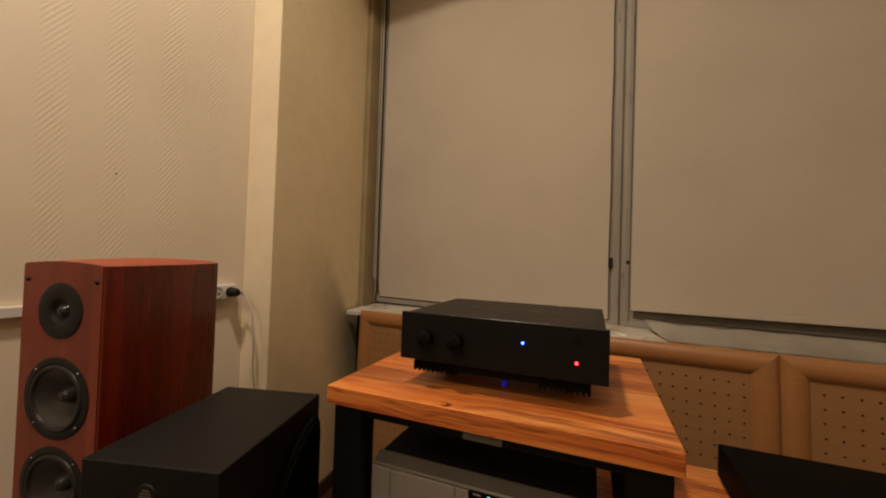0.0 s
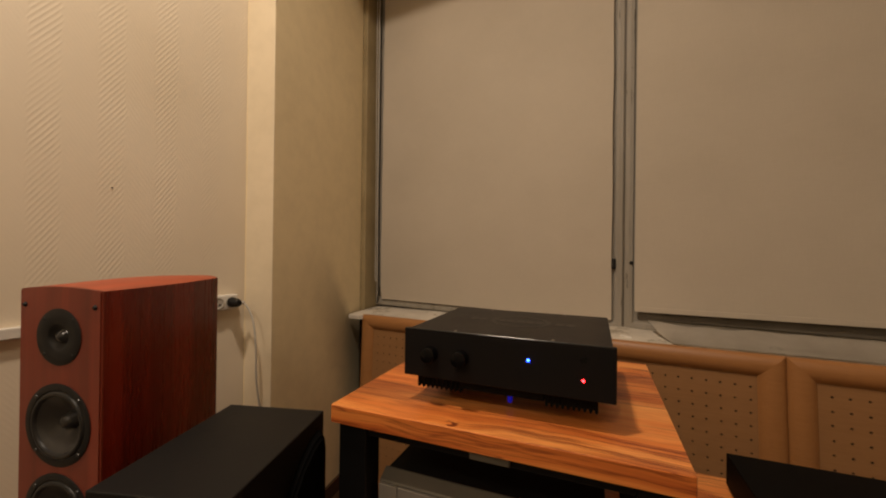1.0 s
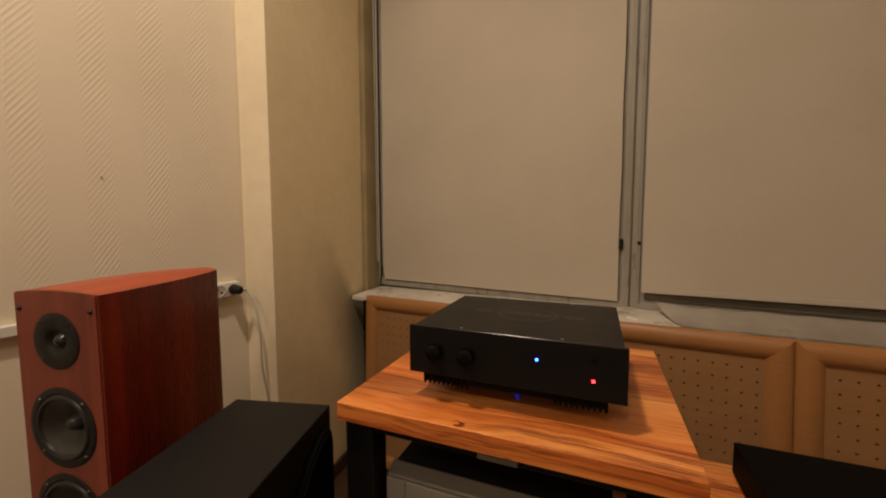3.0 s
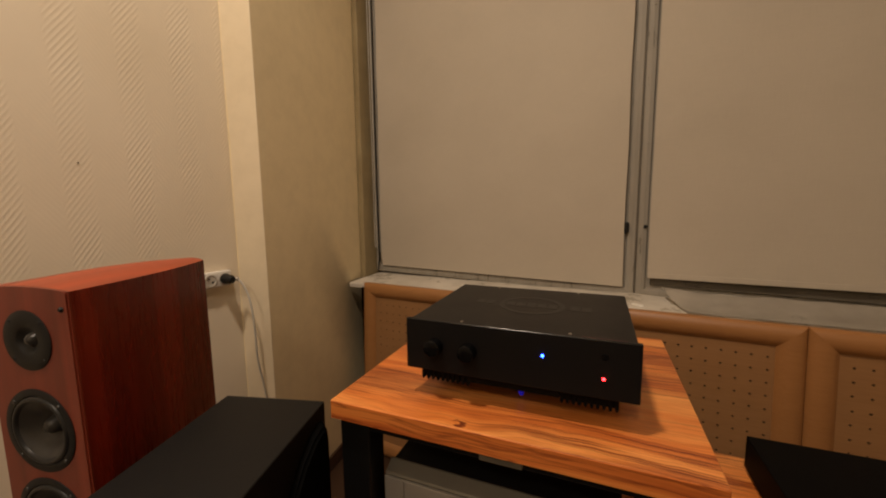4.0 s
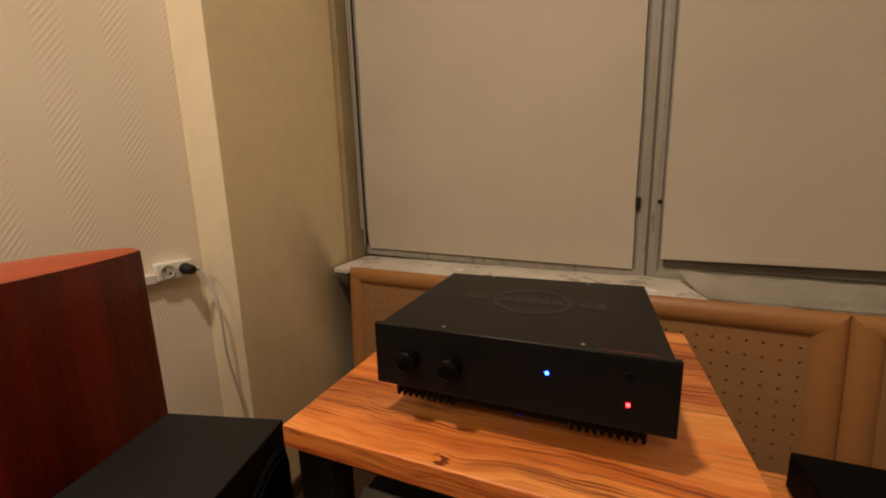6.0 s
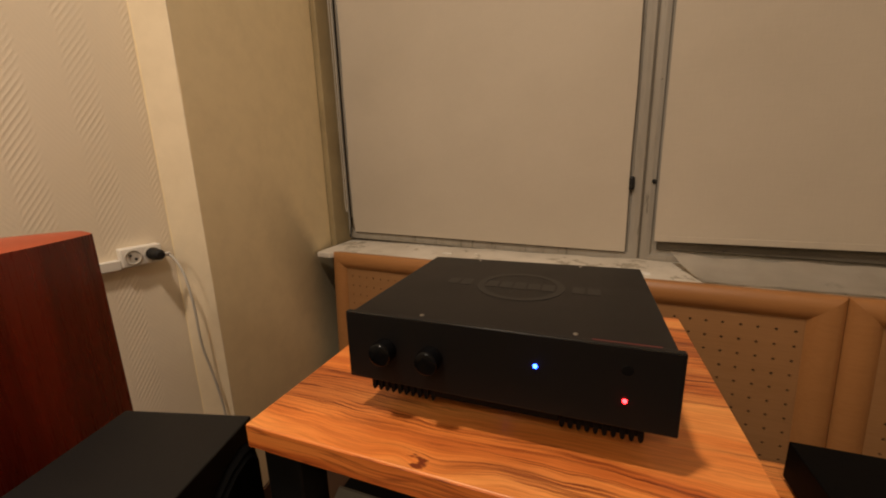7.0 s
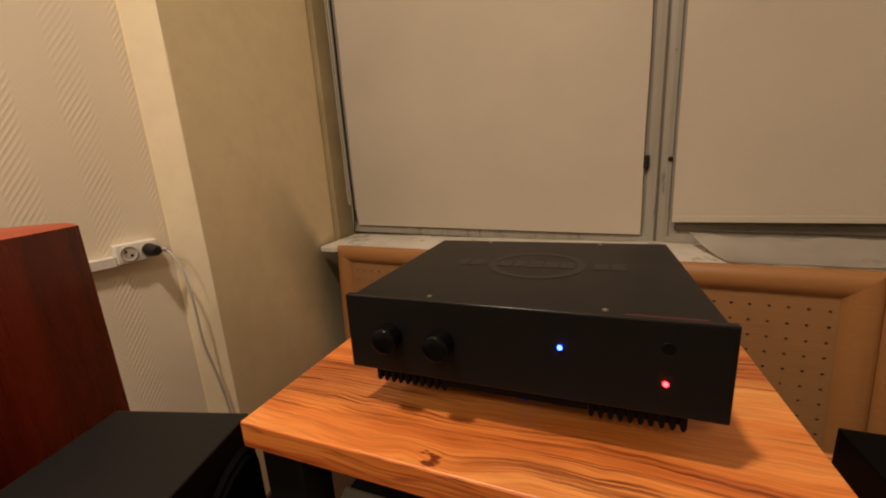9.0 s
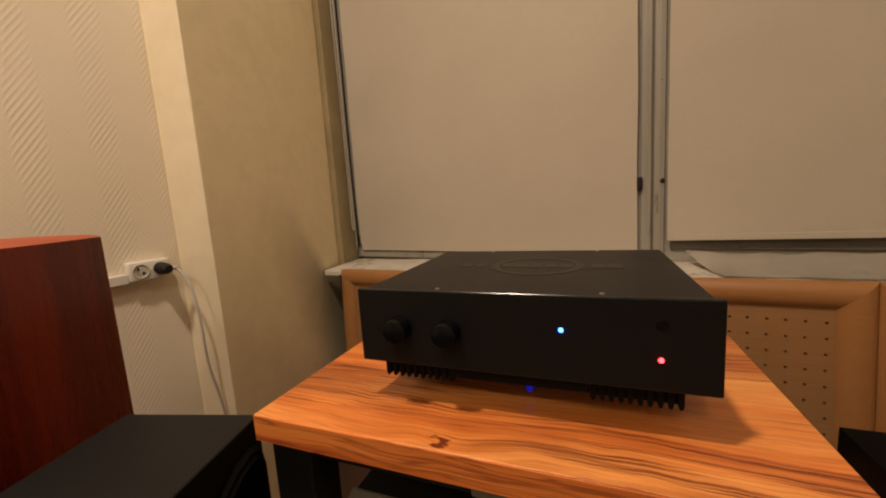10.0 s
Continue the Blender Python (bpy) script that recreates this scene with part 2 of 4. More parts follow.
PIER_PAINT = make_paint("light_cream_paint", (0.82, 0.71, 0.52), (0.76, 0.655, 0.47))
CEILING_PAINT = make_paint("ceiling_paint", (0.78, 0.75, 0.69), (0.72, 0.69, 0.62))
BLIND = make_blind_cloth("blind_cloth")
HEM = make_blind_cloth("blind_hem_cloth")
FRAME_PAINT = make_chipped("grey_frame_paint", (0.335, 0.31, 0.265), (0.19, 0.175, 0.145), 0.60, 40, 0.12)
# chipped frame paint, darkened for the shade under the blinds and in the joint
SHADED_FRAME = make_chipped("shaded_frame_paint", (0.13, 0.115, 0.09), (0.08, 0.07, 0.055), 0.6, 25)
JAMB_PAINT = make_chipped("beige_jamb_paint", (0.34, 0.27, 0.15), (0.27, 0.22, 0.13), 0.66, 20)
SILL_PAINT = make_chipped("white_sill_paint", (0.66, 0.61, 0.53), (0.40, 0.36, 0.29), 0.57, 11)
PAPER = make_chipped("grey_paper", (0.66, 0.61, 0.53), (0.58, 0.54, 0.46), 0.64, 14)
BEECH = make_beech("beech_moulding", (0.385, 0.178, 0.060), (0.33, 0.148, 0.049))
PEG = make_beech("beech_board", (0.335, 0.173, 0.071), (0.293, 0.150, 0.061), 4.0)
HOLE_BACK = material("dark_behind_holes", 0.9, colour=(0.02, 0.014, 0.01))
HOLE_SHADE = speckled("hole_shade_brown", (0.05, 0.028, 0.014), (0.075, 0.042, 0.02), 20, (0.8, 0.9))
AMP_BLACK = speckled("black_anodised_metal", (0.0058, 0.0054, 0.0058), (0.0095, 0.0088, 0.0092), 6, (0.32, 0.44), 0.0, 0.25, 900, 0.19)
AMP_TOP = speckled("black_powder_coat", (0.0068, 0.0058, 0.0056), (0.0108, 0.0092, 0.0089), 8, (0.36, 0.50), 0.0, 0.35, 700, 0.2)
GLOSS_BLACK = speckled("gloss_black", (0.0035, 0.0035, 0.004), (0.006, 0.006, 0.0065), 10, (0.12, 0.2), spec=0.22)
POLISHED = speckled("polished_black", (0.006, 0.006, 0.006), (0.009, 0.009, 0.009), 10, (0.16, 0.24), 0.0, 0.05, 900, 0.6)
KNOB_BLACK = speckled("knob_black", (0.0025, 0.0025, 0.003), (0.0045, 0.0045, 0.005), 10, (0.14, 0.20), 0.0, 0.02, spec=0.20)
FIN_BLACK = speckled("heatsink_black", (0.004, 0.004, 0.004), (0.007, 0.007, 0.007), 30, (0.5, 0.6), spec=0.06)
PRINT = speckled("grey_print", (0.0085, 0.0080, 0.0078), (0.0190, 0.0178, 0.0168), 45, (0.34, 0.45), spec=0.26)
PLAYER_BLACK = speckled("black_player_sheet", (0.0022, 0.0020, 0.0020), (0.0038, 0.0034, 0.0034), 9, (0.5, 0.62), 0.0, 0.2, 600, 0.05)
STEEL = speckled("steel", (0.45, 0.43, 0.40), (0.55, 0.53, 0.5), 40, (0.25, 0.4), 1.0)
LEG_BLACK = speckled("black_steel_paint", (0.004, 0.004, 0.004), (0.008, 0.0075, 0.0075), 9, (0.4, 0.55), 0.0, 0.3, 500, 0.22)
SUB_BLACK = speckled("black_woodgrain_foil", (0.0070, 0.0066, 0.0066), (0.0118, 0.0111, 0.0110), 5, (0.42, 0.6), 0.0, 0.4, 420, 0.19)
SIDE_BLACK = speckled("matt_black_panel", (0.004, 0.004, 0.004), (0.006, 0.006, 0.006), 9, (0.8, 0.9), spec=0.02)
CONE = speckled("cone_graphite", (0.026, 0.025, 0.024), (0.042, 0.040, 0.037), 30, (0.30, 0.40), 0.0, 0.05, 400, 0.5)
SURROUND = speckled("glossy_rubber", (0.012, 0.012, 0.012), (0.018, 0.018, 0.018), 30, (0.30, 0.40), 0.0, 0.05, 400, 0.4)
DOME = speckled("dark_dome", (0.02, 0.02, 0.02), (0.03, 0.03, 0.03), 30, (0.10, 0.16), 0.0, 0.02)
RUBBER = speckled("black_rubber", (0.007, 0.007, 0.007), (0.012, 0.012, 0.012), 30, (0.45, 0.6), spec=0.3)
SILVER = speckled("silver_plastic", (0.50, 0.485, 0.455), (0.56, 0.54, 0.505), 9, (0.30, 0.42), 0.5)
SILVER_RIM = speckled("grey_cast_rim", (0.135, 0.123, 0.096), (0.17, 0.157, 0.125), 9, (0.4, 0.5), 0.3)
RECEIVER_TOP = speckled("black_sheet_metal", (0.005, 0.005, 0.005), (0.008, 0.008, 0.008), 9, (0.5, 0.6), spec=0.12)
WHITE_PLASTIC = speckled("white_plastic", (0.68, 0.65, 0.58), (0.74, 0.71, 0.65), 20, (0.3, 0.42))
# a darker tone of the white plastic carries the shade in the wells
SOCKET_SHADE = speckled("shaded_socket_well", (0.5, 0.47, 0.41), (0.56, 0.53, 0.46), 20, (0.35, 0.45))
CABLE_WHITE = speckled("white_cable", (0.47, 0.44, 0.39), (0.54, 0.51, 0.46), 40, (0.35, 0.5))
FLOOR_WOOD = speckled("dark_brown_floor", (0.040, 0.020, 0.011), (0.065, 0.033, 0.018), 7, (0.35, 0.5))
SKIRTING = speckled("dark_brown_skirting", (0.045, 0.022, 0.012), (0.07, 0.035, 0.018), 12, (0.35, 0.5))
BLUE_LED = glow("blue_led", (0.014, 0.055, 1.0), 34.0)
BLUE_DIM = glow("dim_blue_led", (0.01, 0.015, 1.0), 0.15)
RED_DIM = glow("dim_red_glow", (0.12, 0.010, 0.010), 0.06)
RED_LED = glow("red_led", (1.0, 0.010, 0.012), 30.0)
DISPLAY = glow("cyan_display", (0.12, 0.55, 0.9), 1.5)
YELLOW_DISPLAY = glow("yellow_display", (0.8, 0.7, 0.05), 1.0)


# ---- mesh helpers ----
def part(name, bm, mat, parent=None, label="", smooth=None):
    """One bmesh as one mesh object, under a thing or a part."""
    me = bpy.data.meshes.new(name)
    bmesh.ops.recalc_face_normals(bm, faces=bm.faces)
    if smooth:
        for f in bm.faces:
            f.smooth = True
        for e in bm.edges:
            e.smooth = len(e.link_faces) == 2 and e.calc_face_angle(0) < radians(smooth)
    bm.to_mesh(me)
    bm.free()
    me.materials.append(mat)
    ob = new(name, me)
    if parent:
        ob.parent = parent
    if label:
        ob["label"] = label
    return ob


def empty(name, m, label, category, group=""):
    ob = new(name)
    ob.empty_display_size = 0.05
    ob.matrix_world = m
    return tagged(ob, label, category, group)


def box(x0, x1, y0, y1, z0, z1, bevel=0.0, segments=2, bm=None):
    bm = bm or bmesh.new()
    made = bmesh.ops.create_cube(bm, size=1, matrix=Matrix.LocRotScale(((x0 + x1) / 2, (y0 + y1) / 2, (z0 + z1) / 2), None, (x1 - x0, y1 - y0, z1 - z0)))
    if bevel:
        edges = {e for v in made["verts"] for e in v.link_edges}
        bmesh.ops.bevel(bm, geom=list(edges), offset=bevel, segments=segments, profile=0.5, affect="EDGES")
    return bm


def lathe(profile, steps=32, m=Matrix(), bm=None):
    """Turn (radius, height) points round z."""
    bm = bm or bmesh.new()
    rings = []
    for r, h in profile:
        if r < 1e-6:
            rings.append([bm.verts.new(m @ Vector((0, 0, h)))])
        else:
            rings.append([bm.verts.new(m @ Vector((r * math.cos(2 * math.pi * k / steps), r * math.sin(2 * math.pi * k / steps), h))) for k in range(steps)])
    for a, b in zip(rings, rings[1:]):
        for k in range(steps):
            j = (k + 1) % steps
            quad = [a[k % len(a)], a[j % len(a)], b[j % len(b)], b[k % len(b)]]
            quad = list(dict.fromkeys(quad))
            if len(quad) > 2:
                bm.faces.new(quad)
    return bm


def tube(points, radius, steps=10, fine=8, bm=None):
    """A round cable through points."""
    bm = bm or bmesh.new()
    p = [Vector(q) for q in points]
    p = [2 * p[0] - p[1], *p, 2 * p[-1] - p[-2]]
    line = []
    for a, b, c, d in zip(p, p[1:], p[2:], p[3:]):
        for k in range(fine):
            t = k / fine
            line.append(0.5 * (2 * b + (c - a) * t + (2 * a - 5 * b + 4 * c - d) * t * t + (3 * b - a - 3 * c + d) * t ** 3))
    line.append(p[-2])
    rings, side = [], Vector((1, 0, 0))
    for k, q in enumerate(line):
        way = (line[min(k + 1, len(line) - 1)] - line[max(k - 1, 0)]).normalized()
        side = (side - way * side.dot(way)).normalized() if abs(side.dot(way)) < 0.98 else way.orthogonal().normalized()
        up = way.cross(side)
        rings.append([bm.verts.new(q + radius * (math.cos(2 * math.pi * j / steps) * side + math.sin(2 * math.pi * j / steps) * up)) for j in range(steps)])
    for a, b in zip(rings, rings[1:]):
        for j in range(steps):
            bm.faces.new((a[j], a[(j + 1) % steps], b[(j + 1) % steps], b[j]))
    bm.faces.new(rings[0])
    bm.faces.new(rings[-1])
    return bm


def frame_member(x0, x1, z0, z1, profile, side, bm=None):
    """One mitred side (0 bottom, 1 right, 2 top, 3 left) of a frame in the plane of x and z; profile: (inward, y) points, closed."""
    bm = bm or bmesh.new()
    corners = [((x0, z0), (1, 1)), ((x1, z0), (-1, 1)), ((x1, z1), (-1, -1)), ((x0, z1), (1, -1))]
    ends = []
    for (x, z), (sx, sz) in (corners[side], corners[(side + 1) % 4]):
        ends.append([bm.verts.new((x + sx * d, y, z + sz * d)) for d, y in profile])
    n = len(profile)
    for k in range(n):
        bm.faces.new((ends[0][k], ends[0][(k + 1) % n], ends[1][(k + 1) % n], ends[1][k]))
    bm.faces.new(ends[0])
    bm.faces.new(ends[1])
    return bm


def prism(outline, y0, y1, bm=None):
    """An outline of (x, z) points drawn out along y."""
    bm = bm or bmesh.new()
    a = [bm.verts.new((x, y0, z)) for x, z in outline]
    b = [bm.verts.new((x, y1, z)) for x, z in outline]
    n = len(outline)
    for k in range(n):
        bm.faces.new((a[k], a[(k + 1) % n], b[(k + 1) % n], b[k]))
    bm.faces.new(a)
    bm.faces.new(b)
    return bm


def slab(outline, z0, z1, bm=None):
    """An outline of (x, y) points drawn up along z."""
    bm = bm or bmesh.new()
    a = [bm.verts.new((x, y, z0)) for x, y in outline]
    b = [bm.verts.new((x, y, z1)) for x, y in outline]
    n = len(outline)
    for k in range(n):
        bm.faces.new((a[k], a[(k + 1) % n], b[(k + 1) % n], b[k]))
    bm.faces.new(a)
    bm.faces.new(b)
    return bm


def facing(x, y, z):
    """A lathe's frame whose axis points out of a front, towards -y."""
    return pose(x, y, z, 90)


# ---- the room ----
TOP = 3.34
FLOOR = -0.15
WALL_X = -1.396


def structure(name, bm, mat, label, category, smooth=None):
    return tagged(part(name, bm, mat, smooth=smooth), label, category, kind="structure")


floor = structure("floor", box(-1.7, 2.8, -2.8, 2.1, FLOOR - 0.1, FLOOR), FLOOR_WOOD, "dark brown wooden floor", "floor")
structure("ceiling", box(-1.7, 2.8, -2.8, 2.1, TOP, TOP + 0.1), CEILING_PAINT, "plain off-white painted ceiling", "ceiling")
structure("wall_west", box(WALL_X - 0.2, WALL_X, -2.7, 0.985, FLOOR, TOP), WALLPAPER, "cream wallpaper embossed with diagonal ribs", "wall")
structure("wall_south", box(-1.6, 2.7, -2.8, -2.7, FLOOR, TOP), WALL_PAINT, "plain cream painted wall", "wall")
structure("wall_east", box(2.6, 2.7, -2.7, 2.0, FLOOR, TOP), WALL_PAINT, "plain cream painted wall", "wall")

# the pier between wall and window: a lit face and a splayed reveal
PIER = [(WALL_X - 0.2, 0.985), (WALL_X, 0.985), (-1.279, 1.030), (-1.449, 1.742), (-1.56, 1.7425), (-1.56, 2.0), (WALL_X - 0.2, 2.0)]
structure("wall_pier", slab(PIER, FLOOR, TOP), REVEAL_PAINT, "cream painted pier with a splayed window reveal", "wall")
structure("wall_under_window", box(-1.545, 2.6, 1.86, 1.95, FLOOR, 0.74), NICHE_SHADE, "wall of the radiator niche, painted dark for the shade below the sill", "wall")
structure("wall_behind_window", box(-1.52, 2.6, 1.98, 2.06, 0.5, 2.95), HOLE_BACK, "dark night behind the window", "backdrop")
bm = box(WALL_X, WALL_X + 0.014, -2.7, 0.97, FLOOR, FLOOR + 0.075, 0.004)
structure("baseboard", bm, SKIRTING, "dark brown skirting board along the wall", "baseboard")
d = Vector((-1.449 + 1.279, 1.742 - 1.030)).normalized()
bm = box(0, 0.62, -0.016, -0.002, FLOOR, FLOOR + 0.075, 0.004)
bm.transform(Matrix.Translation((-1.279, 1.030, 0)) @ Matrix.Rotation(math.atan2(d.y, d.x), 4, "Z"))
structure("baseboard_pier", bm, SKIRTING, "dark brown skirting board along the reveal", "baseboard")

d = Vector((-1.279 - WALL_X, 1.030 - 0.985)).normalized()
bm = box(0.014, 0.130, -0.016, -0.002, FLOOR, FLOOR + 0.075, 0.004)
bm.transform(Matrix.Translation((WALL_X, 0.985, 0)) @ Matrix.Rotation(math.atan2(d.y, d.x), 4, "Z"))
structure("baseboard_corner", bm, SKIRTING, "dark brown skirting board round the pier", "baseboard")

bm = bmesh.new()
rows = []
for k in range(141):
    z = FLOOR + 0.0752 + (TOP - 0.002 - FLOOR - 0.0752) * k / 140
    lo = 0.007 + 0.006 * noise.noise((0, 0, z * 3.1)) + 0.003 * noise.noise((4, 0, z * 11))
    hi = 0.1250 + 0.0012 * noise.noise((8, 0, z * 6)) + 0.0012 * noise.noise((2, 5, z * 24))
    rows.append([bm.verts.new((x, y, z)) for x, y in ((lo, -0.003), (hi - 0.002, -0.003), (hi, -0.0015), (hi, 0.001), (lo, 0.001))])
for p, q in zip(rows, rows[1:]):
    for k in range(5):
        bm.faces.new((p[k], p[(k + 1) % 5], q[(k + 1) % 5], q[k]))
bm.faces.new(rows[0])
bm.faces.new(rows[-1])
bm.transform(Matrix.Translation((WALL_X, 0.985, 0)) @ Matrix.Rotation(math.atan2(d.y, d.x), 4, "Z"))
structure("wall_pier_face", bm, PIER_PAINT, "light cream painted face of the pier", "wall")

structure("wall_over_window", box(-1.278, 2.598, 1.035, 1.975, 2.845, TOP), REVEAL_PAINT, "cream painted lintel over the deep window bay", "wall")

# window: jamb, frames, mullions, bottom rail and panes
SLOPE = 0.018
window = tagged(new("window_1"), "old window with grey painted frames behind roller blinds", "window", kind="structure")


def rails(x0, x1, z0, z1):
    prof = [(0, 1.90), (0, 1.844), (0.003, 1.840), (0.018, 1.838), (0.032, 1.840), (0.036, 1.847), (0.052, 1.850), (0.052, 1.90)]
    for k, nm in enumerate(("bottom_rail", "right_stile", "top_rail", "left_stile")):
        part(nm, frame_member(x0, x1, z0, z1, prof, k), FRAME_PAINT, window)


rails(-1.411, -0.0445, 0.80, 2.825)
rails(-0.0385, 1.36, 0.80, 2.825)
rails(1.364, 2.58, 0.80, 2.825)
part("jamb", box(-1.555, -1.418, 1.746, 1.90, 0.76, 2.843, 0.004), JAMB_PAINT, window, "beige painted jamb")
for x0, x1 in ((-1.395, -0.096), (0.008, 1.31), (1.414, 2.53)):
    part("pane", box(x0, x1, 1.874, 1.878, 0.85, 2.775), HOLE_BACK, window, "dark pane")
for x0, x1 in ((-1.39, -0.098), (0.015, 1.30), (1.42, 2.52)):
    part("weather_bar", box(x0, x1, 1.838, 1.8735, 0.853, 0.912, 0.004), SHADED_FRAME, window, "chipped bottom bar, darkened for the shade under the blind")
# strip added to fill the gap between the frames in that darkened tone
part("cover_strip", box(-0.0478, -0.0352, 1.8465, 1.898, 0.806, 2.82, 0.001), SHADED_FRAME, window, "dark joint between the two frames")
part("latch", box(-0.090, -0.072, 1.826, 1.840, 1.062, 1.108, 0.005), RUBBER, window, "black metal latch")
part("screw", lathe([(0, 0.006), (0.006, 0.005), (0.008, 0)], 14, facing(-0.012, 1.839, 1.09)), RUBBER, window, "dark screw head")
for z in (1.42, 1.93):
    part("screw", lathe([(0, 0.004), (0.003, 0.003), (0.004, 0)], 10, facing(-0.018, 1.839, z)), FRAME_PAINT, window)


def hanging_cloth(x0, x1, z0a, z0b, z1, y, drawn):
    """Hanging cloth whose lower edge goes from z0a to z0b, a little frayed and drawn in at the corner."""
    bm = bmesh.new()
    nx, nz = 24, 40
    for dy in (-0.0006, 0.0006):
        grid = []
        for i in range(nx + 1):
            u, col = i / nx, []
            for j in range(nz + 1):
                v = j / nz
                zb = z0a + (z0b - z0a) * u
                inward = 0.012 * math.exp(-((v - 0.0) / 0.018) ** 2) + 0.010 * v + 0.0015 * math.sin(31 * v)
                x = x0 + (x1 - x0) * u + (drawn * inward if i == 0 else 0.0) + (0.0012 * math.sin(23 * v + 1) if i == nx else 0.0)
                col.append(bm.verts.new((x, y + dy + 0.0012 * math.sin(2.2 * math.pi * u) * (1 - v), zb + (z1 - zb) * v)))
            grid.append(col)
        for i in range(nx):
            for j in range(nz):
                bm.faces.new((grid[i][j], grid[i + 1][j], grid[i + 1][j + 1], grid[i][j + 1]))
    return bm


def roller_blind(x0, x1, z0a, z0b, label, hem=True, y=1.818):
    blind = empty("roller_blind", Matrix(), label, "blind", "roller blinds in the window")
    part("cloth", hanging_cloth(x0, x1, z0a, z0b, 2.75, y, 0.15 if hem else 1.0), BLIND, blind, smooth=60)
    bm = box(0.002, x1 - x0, -0.0018, 0.0018, -0.002, 0.018, 0.001)
    bm.transform(Matrix.Translation((x0, y, z0a)) @ Matrix.Rotation(-math.atan2(z0b - z0a, x1 - x0), 4, "Y"))
    if hem:
        part("hem_bar", bm, HEM, blind, "cloth-covered hem bar")
    else:
        bm.free()
    part("roller", lathe([(0, 0), (0.022, 0), (0.022, x1 - x0), (0, x1 - x0)], 24, pose(x0, 1.80, 2.766, 0, 90, 0)), WHITE_PLASTIC, blind)
    return blind


b1 = roller_blind(-1.366, -0.088, 0.838, 0.838, "beige cloth roller blind pulled down to the sill", False, 1.829)
roller_blind(0.003, 1.33, 0.888, 0.908, "beige cloth roller blind ending above the sill")
roller_blind(1.42, 2.5, 0.9, 0.9, "beige cloth roller blind pulled down")
# bead chain beside the first blind
chain = part("bead_chain", tube([(-1.392, 1.80, 2.74), (-1.390, 1.802, 1.9), (-1.387, 1.802, 1.4), (-1.386, 1.802, 1.05), (-1.384, 1.80, 0.97), (-1.378, 1.80, 0.945), (-1.372, 1.80, 0.97), (-1.374, 1.802, 1.1), (-1.376, 1.802, 1.6), (-1.377, 1.802, 2.74)], 0.0022, 6), CABLE_WHITE, b1, "thin white bead chain", smooth=60)
part("cord", tube([(-1.380, 1.825, 2.74), (-1.381, 1.825, 1.5), (-1.376, 1.822, 1.0), (-1.374, 1.82, 0.88), (-1.38, 1.815, 0.81)], 0.004, 6), RUBBER, b1, "dark cord", smooth=60)


# sill: a worn slab with a lug at its end
def sill_z(x):
    return 0.774 + SLOPE * (x + 1.31)


bm = bmesh.new()
xs = [-1.405 + 0.02 * k for k in range(201)]
rows = []
for x in xs:
    front = 1.603 if x < -1.315 else 1.636
    z = sill_z(x)
    row = [(front, z - 0.022), (front, z - 0.004), (front + 0.004, z)]
    for k in range(1, 9):
        y = front + 0.004 + (1.90 - front) * k / 8
        row.append((y, z + 0.018 * (k / 8) + 0.003 * noise.noise((x * 9, y * 9, 2)) * (1 if 0 < k < 8 else 0)))
    rows.append([bm.verts.new((x, *q)) for q in row] + [bm.verts.new((x, 1.90, z - 0.022))])
for a, b in zip(rows, rows[1:]):
    for k in range(len(a)):
        j = (k + 1) % len(a)
        bm.faces.new((a[k], a[j], b[j], b[k]))
bm.faces.new(rows[0])
bm.faces.new(rows[-1])
structure("window_sill", bm, SILL_PAINT, "worn white window sill with chipped paint", "window sill", 40)

# a strip of paper lying on the sill, its end curled up
bm = bmesh.new()
rows = []
for i in range(90):
    x = 0.055 + 0.028 * i
    row = []
    for k in range(9):
        v = k / 8
        y = 1.646 + 0.150 * v
        lift = 0.012 * math.exp(-i / 1.6) * v ** 2 + 0.020 * v ** 2 + 0.004 * noise.noise((x * 6, v * 3, 5)) + (0.006 * math.exp(-((v - 0.95) / 0.2) ** 2) * (0.6 + noise.noise((x * 14, 1, 9))))
        row.append(bm.verts.new((x + 0.085 * math.exp(-i / 9) * (1 - v), y, sill_z(x) + 0.018 * v + 0.006 + max(0, lift))))
    rows.append(row)
faces = [bm.faces.new((a[k], a[k + 1], b[k + 1], b[k])) for a, b in zip(rows, rows[1:]) for k in range(8)]
bmesh.ops.solidify(bm, geom=faces, thickness=0.0015)
tagged(part("paper_strip", bm, PAPER, smooth=60), "long greyish paper strip with curled edges on the window sill", "paper strip")


